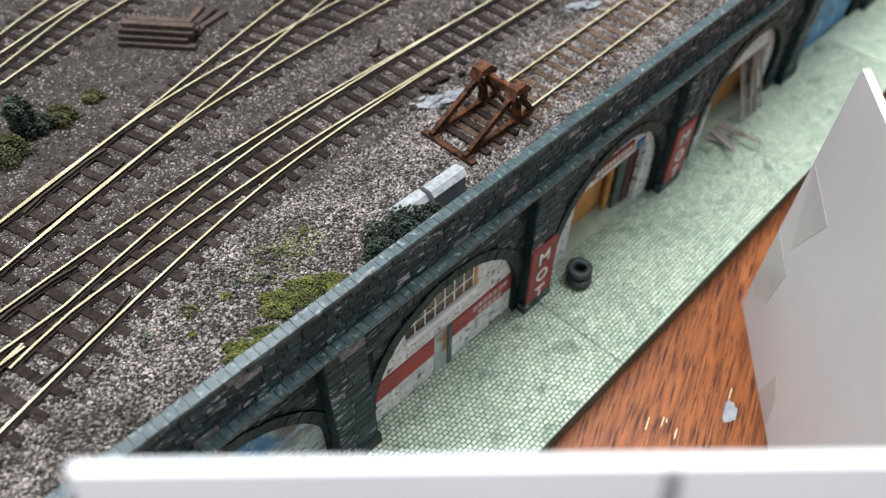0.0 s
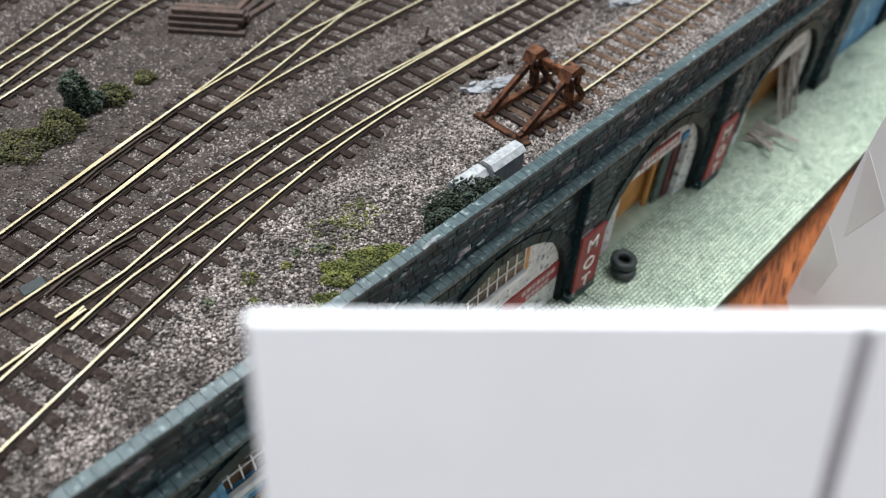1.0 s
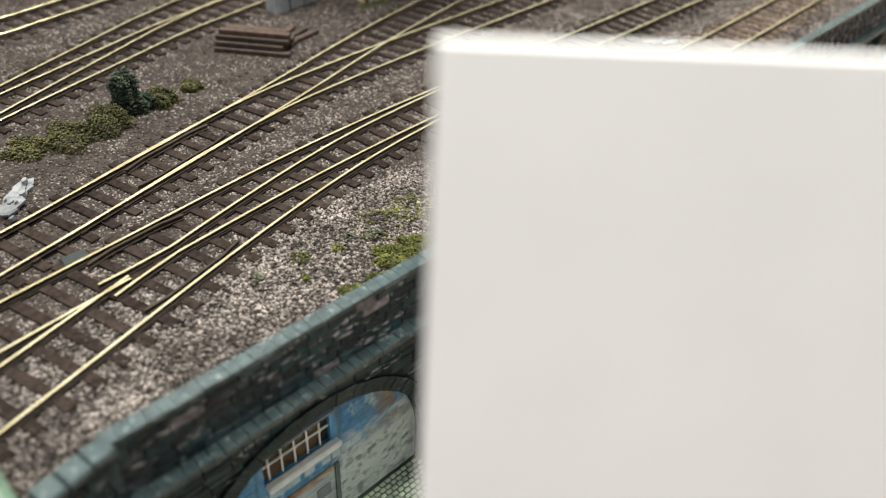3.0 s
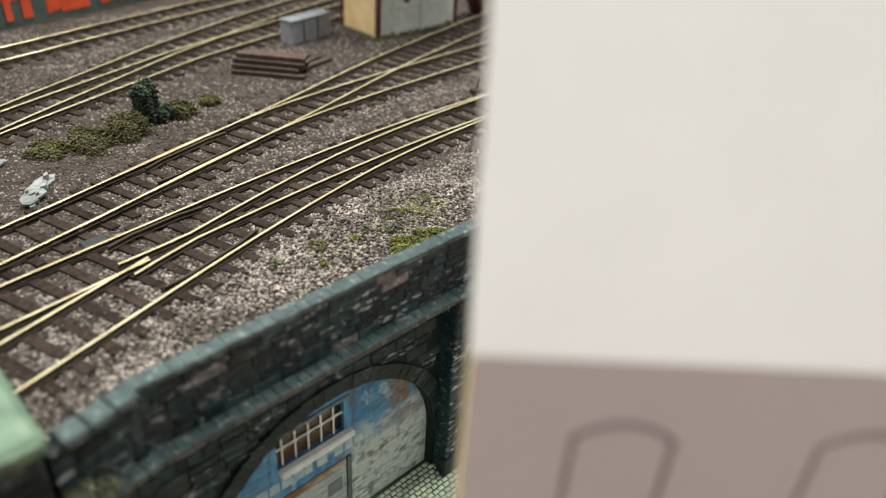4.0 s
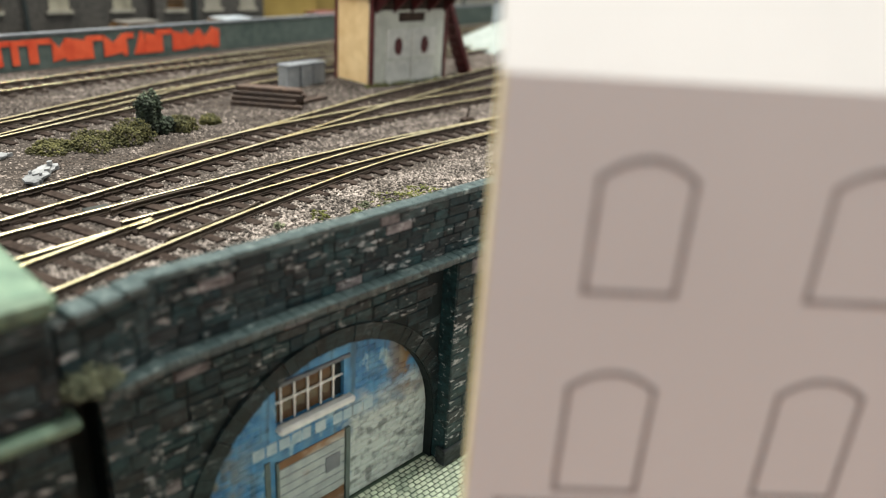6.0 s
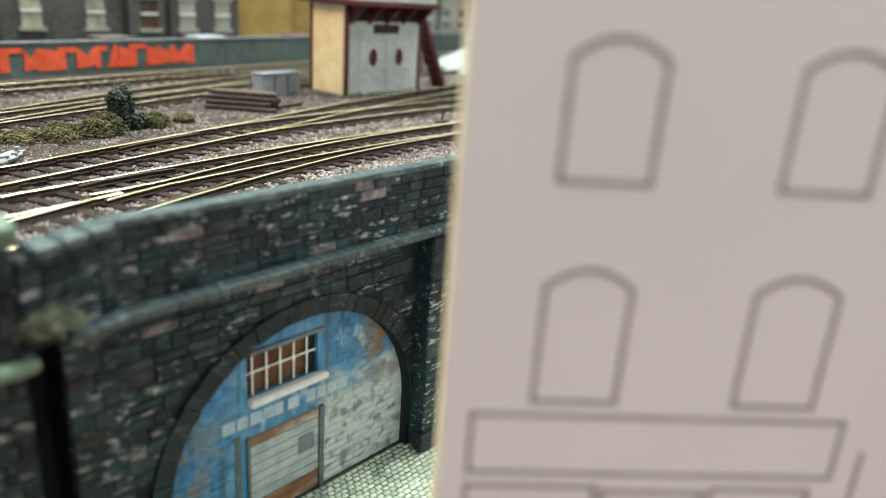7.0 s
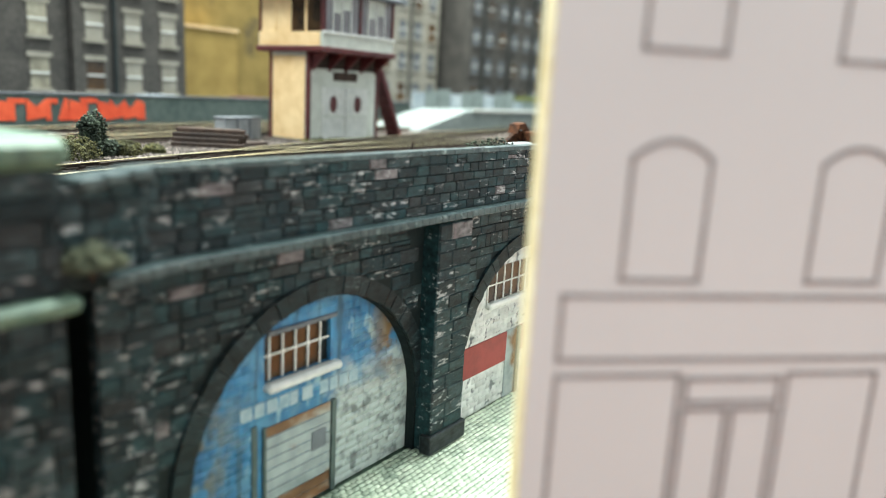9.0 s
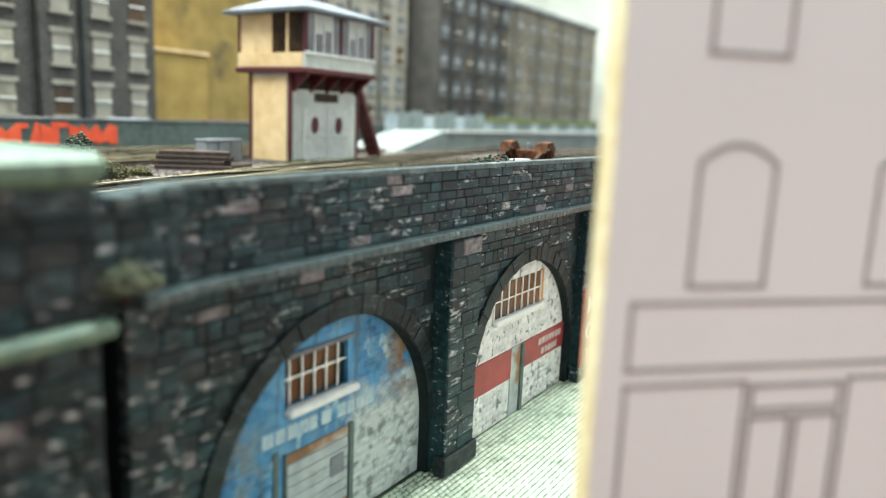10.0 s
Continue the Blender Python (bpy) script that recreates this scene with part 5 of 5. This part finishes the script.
top = [bm.verts.new((x, (UY0 + UY1) / 2, zt + 0.0120)) for x in (0.012, 0.044)]
bm.faces.new(low[::-1])
for i in range(4):
    bm.faces.new((low[i], low[(i + 1) % 4], mid[(i + 1) % 4], mid[i]))
bm.faces.new((mid[0], mid[1], top[1], top[0]))
bm.faces.new((mid[1], mid[2], top[1]))
bm.faces.new((mid[2], mid[3], top[0], top[1]))
bm.faces.new((mid[3], mid[0], top[0]))
part("roof", bm, SLATE, box, "grey hipped slate roof")
stairs = part("stair", bar(bmesh.new(), (0.0600, 0.004, 0.0480), (0.0840, 0.004, 0.0010), 0.010, 0.0030), MAROON, box, "maroon outside stair")
for i in range(8):
    x = 0.0610 + i * 0.0024
    part("tread", solid(x - 0.001, x + 0.002, 0.000, 0.008, 0.0425 - i * 0.0055, 0.0432 - i * 0.0055), MAROON, stairs)
clump("grass_tuft", [(0.187 + 0.006 * i, 0.1810, Z_BED, 0.003, 0.0016) for i in range(10)], LEAF_MOSS, "yellow-green grass along the signal box", "grass", 0.0006, 60, seed=51)

# ---------------------------------------------------------------- painted wall and street behind the yard
WALL_TURN = math.degrees(math.atan2(0.0260, 0.1430))
far_wall = thing("painted_wall", (0.0424, 0.3040, Z_BED), WALL_TURN, "low grey-green wall with orange-red spray paint", "wall")
part("wall", solid(-0.30, 0.75, 0.0, 0.004, -0.001, 0.0180), GREEN_GREY, far_wall)
part("capping", solid(-0.30, 0.75, -0.0006, 0.0046, 0.0180, 0.0192), SLATE, far_wall)
r6 = random.Random(21)
x = -0.12
while x < 0.138:
    w = r6.uniform(0.006, 0.013)
    bm = bmesh.new()
    lean = r6.uniform(-0.003, 0.003)
    kind = r6.randrange(4)
    z0, z1 = 0.0032, 0.0162 + r6.uniform(-0.001, 0.0005)
    if kind == 0:
        prism(bm, [(x, z0), (x + w, z0), (x + w * 0.6 + lean, z1), (x + w * 0.4 + lean, z1)], -0.0005, 0.0001)
    elif kind == 1:
        prism(bm, [(x, z0), (x + w * 0.4, z0), (x + w * 0.4, z1 - 0.003), (x + w, z1 - 0.003), (x + w, z1), (x, z1)], -0.0005, 0.0001)
    elif kind == 2:
        prism(bm, [(x, z0), (x + w, z0 + 0.002), (x + w + lean * 0.3, z1), (x + w * 0.5, z1 - 0.005), (x + lean * 0.3, z1)], -0.0005, 0.0001)
    else:
        prism(bm, [(x, z0), (x + w, z0), (x + w, z1 - 0.002), (x, z1)], -0.0005, 0.0001)
    part("spray_mark", bm, GRAFFITI, far_wall, "orange-red spray paint")
    x += w * r6.uniform(0.93, 1.04)

road = new("road", mesh_of("road", solid(-0.5, 0.9, 0.0055, 0.07, 0.0, 0.0010, m=pose(0.0424, 0.3040, Z_BED, 0, 0, WALL_TURN)), SLATE))
tagged(road, "grey street behind the low wall", "road", kind="structure")


def car(x, y, colour, label):
    c = thing("car", (x, y, Z_BED + 0.001), WALL_TURN, label, "car", "parked cars")
    bm = bmesh.new()
    prism(bm, [(-0.027, 0.003), (0.027, 0.003), (0.027, 0.009), (0.018, 0.0105), (-0.024, 0.011), (-0.027, 0.009)], -0.010, 0.010)
    part("body", bm, colour, c)
    bm = bmesh.new()
    prism(bm, [(-0.022, 0.0108), (0.015, 0.0104), (0.008, 0.0175), (-0.017, 0.0178)], -0.0088, 0.0088)
    part("cabin", bm, DARK_GLASS, c)
    part("roof", solid(-0.0165, 0.0080, -0.0084, 0.0084, 0.0177, 0.0184, 0.0003), colour, c)
    for wx in (-0.017, 0.017):
        for wy in (-0.0095, 0.0095):
            bm = bmesh.new()
            bmesh.ops.create_cone(bm, cap_ends=True, segments=18, radius1=0.0042, radius2=0.0042, depth=0.003, matrix=pose(wx, wy, 0.0042, 90, 0, 0))
            part("wheel", bm, RUBBER, c)


car(0.205, 0.349, VAN, "silver-grey car parked behind the low wall")
car(0.135, 0.345, DARK_BRICK, "dark car parked behind the low wall")
car(0.300, 0.366, MAROON, "maroon car parked behind the low wall")


def terrace(name, x0, x1, y, high, wall_mat, label, bays, storeys, window_mat=CURTAIN, deep=0.06, trim=GREY_WALL):
    """A tall house front with rows of sash windows, sills and lintels."""
    h = thing(name, (0, 0, 0), 0, label, "house")
    part("wall", solid(x0, x1, y, y + deep, Z_BED, Z_BED + high), wall_mat, h)
    part("roof", solid(x0 - 0.002, x1 + 0.002, y - 0.003, y + deep, Z_BED + high, Z_BED + high + 0.006), SLATE, h)
    for b in range(bays):
        for s in range(storeys):
            w = (x1 - x0) / bays
            cx_, z = x0 + (b + 0.5) * w, Z_BED + 0.020 + s * 0.036
            win = part("window", solid(cx_ - 0.0065, cx_ + 0.0065, y - 0.0004, y + 0.001, z, z + 0.021), window_mat if (b * 7 + s * 3) % 4 else DARK_GLASS, h)
            part("sill", solid(cx_ - 0.0085, cx_ + 0.0085, y - 0.002, y, z - 0.0024, z), trim, win)
            part("lintel", solid(cx_ - 0.0085, cx_ + 0.0085, y - 0.0012, y, z + 0.021, z + 0.0245), trim, win)
            part("sash_bar", solid(cx_ - 0.0065, cx_ + 0.0065, y - 0.0012, y - 0.0004, z + 0.0098, z + 0.0112), WHITE_PAINT, win)
    if bays > 2:
        for b in range(1, bays, 2):
            xx = x0 + b * (x1 - x0) / bays
            part("drainpipe", solid(xx - 0.0012, xx + 0.0012, y - 0.0024, y, Z_BED, Z_BED + high), RUBBER, h)
    return h


terrace("house", -0.30, 0.170, 0.405, 0.16, DARK_BRICK, "sooty brick terrace with pale sills and curtains", 11, 4)
terrace("house", 0.171, 0.262, 0.400, 0.16, DARK_BRICK, "sooty brick house end with narrow windows", 3, 4, GREY_WALL)
warehouse = thing("warehouse", label="plain yellow ochre warehouse with a stepped gable", category="warehouse")
part("wall", solid(0.264, 0.318, 0.405, 0.444, Z_BED, 0.150), YELLOW_WALL, warehouse)
part("coping", solid(0.263, 0.319, 0.4035, 0.4445, 0.150, 0.1525), CREAM, warehouse)
part("annex", solid(0.264, 0.420, 0.445, 0.50, Z_BED, 0.25), OCHRE_WALL, warehouse, "darker ochre rear range")
part("window", solid(0.276, 0.288, 0.4440, 0.4452, 0.170, 0.190), GREEN_GREY, warehouse)
terrace("office_block", 0.46, 0.66, 0.44, 0.22, GREY_WALL, "grey stone office block in the distance", 7, 5, SLATE, trim=GREY_WALL)
terrace("office_block", 0.67, 0.86, 0.40, 0.19, DARK_BRICK, "dark weathered mill building in the distance", 6, 5, SLATE, trim=DARK_BRICK)
terrace("office_block", 0.87, 1.25, 0.42, 0.20, BROWN_STONE, "brown stone building far along the line", 9, 5, SLATE, trim=BROWN_STONE)

# platform beyond the signal box
platform = thing("platform", label="pale station platform with a ramp and white edging", category="platform", kind="structure")
bm = bmesh.new()
prism(bm, [(0.36, Z_BED), (0.43, 0.0940), (0.95, 0.0950), (0.95, Z_BED)], 0.235, 0.29)
part("deck", bm, PLATFORM, platform)
part("edging", solid(0.44, 0.95, 0.2335, 0.2360, 0.0935, 0.0956), WHITE_PAINT, platform)
fence = thing("fence", label="pale painted fence with a green strip along the platform", category="fence")
for i in range(26):
    x = 0.42 + i * 0.020
    part("panel", solid(x, x + 0.0185, 0.2885, 0.2900, 0.0930, 0.1080 + 0.002 * (i % 3)), PLATFORM if i % 3 else VAN, fence)
part("rail", solid(0.60, 0.94, 0.2870, 0.2885, 0.1040, 0.1090), LEAF_MOSS, fence)

# plain backdrop behind the town
backdrop = new("backdrop", mesh_of("backdrop", solid(-0.6, 1.4, 0.93, 0.95, Z_BED, 0.60), BACKDROP))
tagged(backdrop, "plain pale backscene board", "backdrop", kind="structure")
end_board = new("backdrop", mesh_of("backdrop", solid(1.38, 1.40, 0.02, 0.93, Z_BED, 0.60), BACKDROP))
tagged(end_board, "plain pale backscene board", "backdrop", kind="structure")

# ---------------------------------------------------------------- tape on the bare card wall, chips on the table
for corners in ([(0.001, 0.088), (0.030, 0.084), (0.016, 0.056)], [(0.001, 0.050), (0.022, 0.047), (0.019, 0.024), (0.005, 0.014), (0.001, 0.020)],
                [(0.048, 0.0005), (0.064, 0.0005), (0.060, 0.016), (0.052, 0.020)]):
    part("tape", prism(bmesh.new(), corners, -0.0001, 0.0001), TAPE, other_mock, "dull translucent tape")
    part("tape", prism(bmesh.new(), corners, 0.0029, 0.0031), TAPE, other_mock, "dull translucent tape")
chip = thing("paper_scrap", (0.1880, -0.0990, Z_TABLE), 20, "small torn grey paper scrap on the table", "paper scrap")
bm = bmesh.new()
vs = [bm.verts.new((0.0050 * (1 + 0.3 * math.sin(3 * a)) * math.cos(a), 0.0034 * (1 + 0.25 * math.cos(2 * a)) * math.sin(a), 0.0003)) for a in [i * 2 * math.pi / 14 for i in range(14)]]
f = bm.faces.new(vs)
ext = bmesh.ops.extrude_face_region(bm, geom=[f])
bmesh.ops.translate(bm, verts=[v for v in ext["geom"] if isinstance(v, bmesh.types.BMVert)], vec=(0, 0, -0.0002))
part("scrap", bm, CONCRETE, chip)
r7 = random.Random(77)
for i in range(26):
    s = thing("splinter", (0.10 + 0.12 * r7.random(), -0.075 - 0.06 * r7.random(), Z_TABLE), 20 + r7.uniform(-7, 7), "pale bare splinter mark in the varnish", "splinter", "splinters")
    ln = r7.uniform(0.0006, 0.003)
    part("sliver", solid(-ln, ln, -0.00018, 0.00018, -0.0001, 0.00012), FOAM, s)
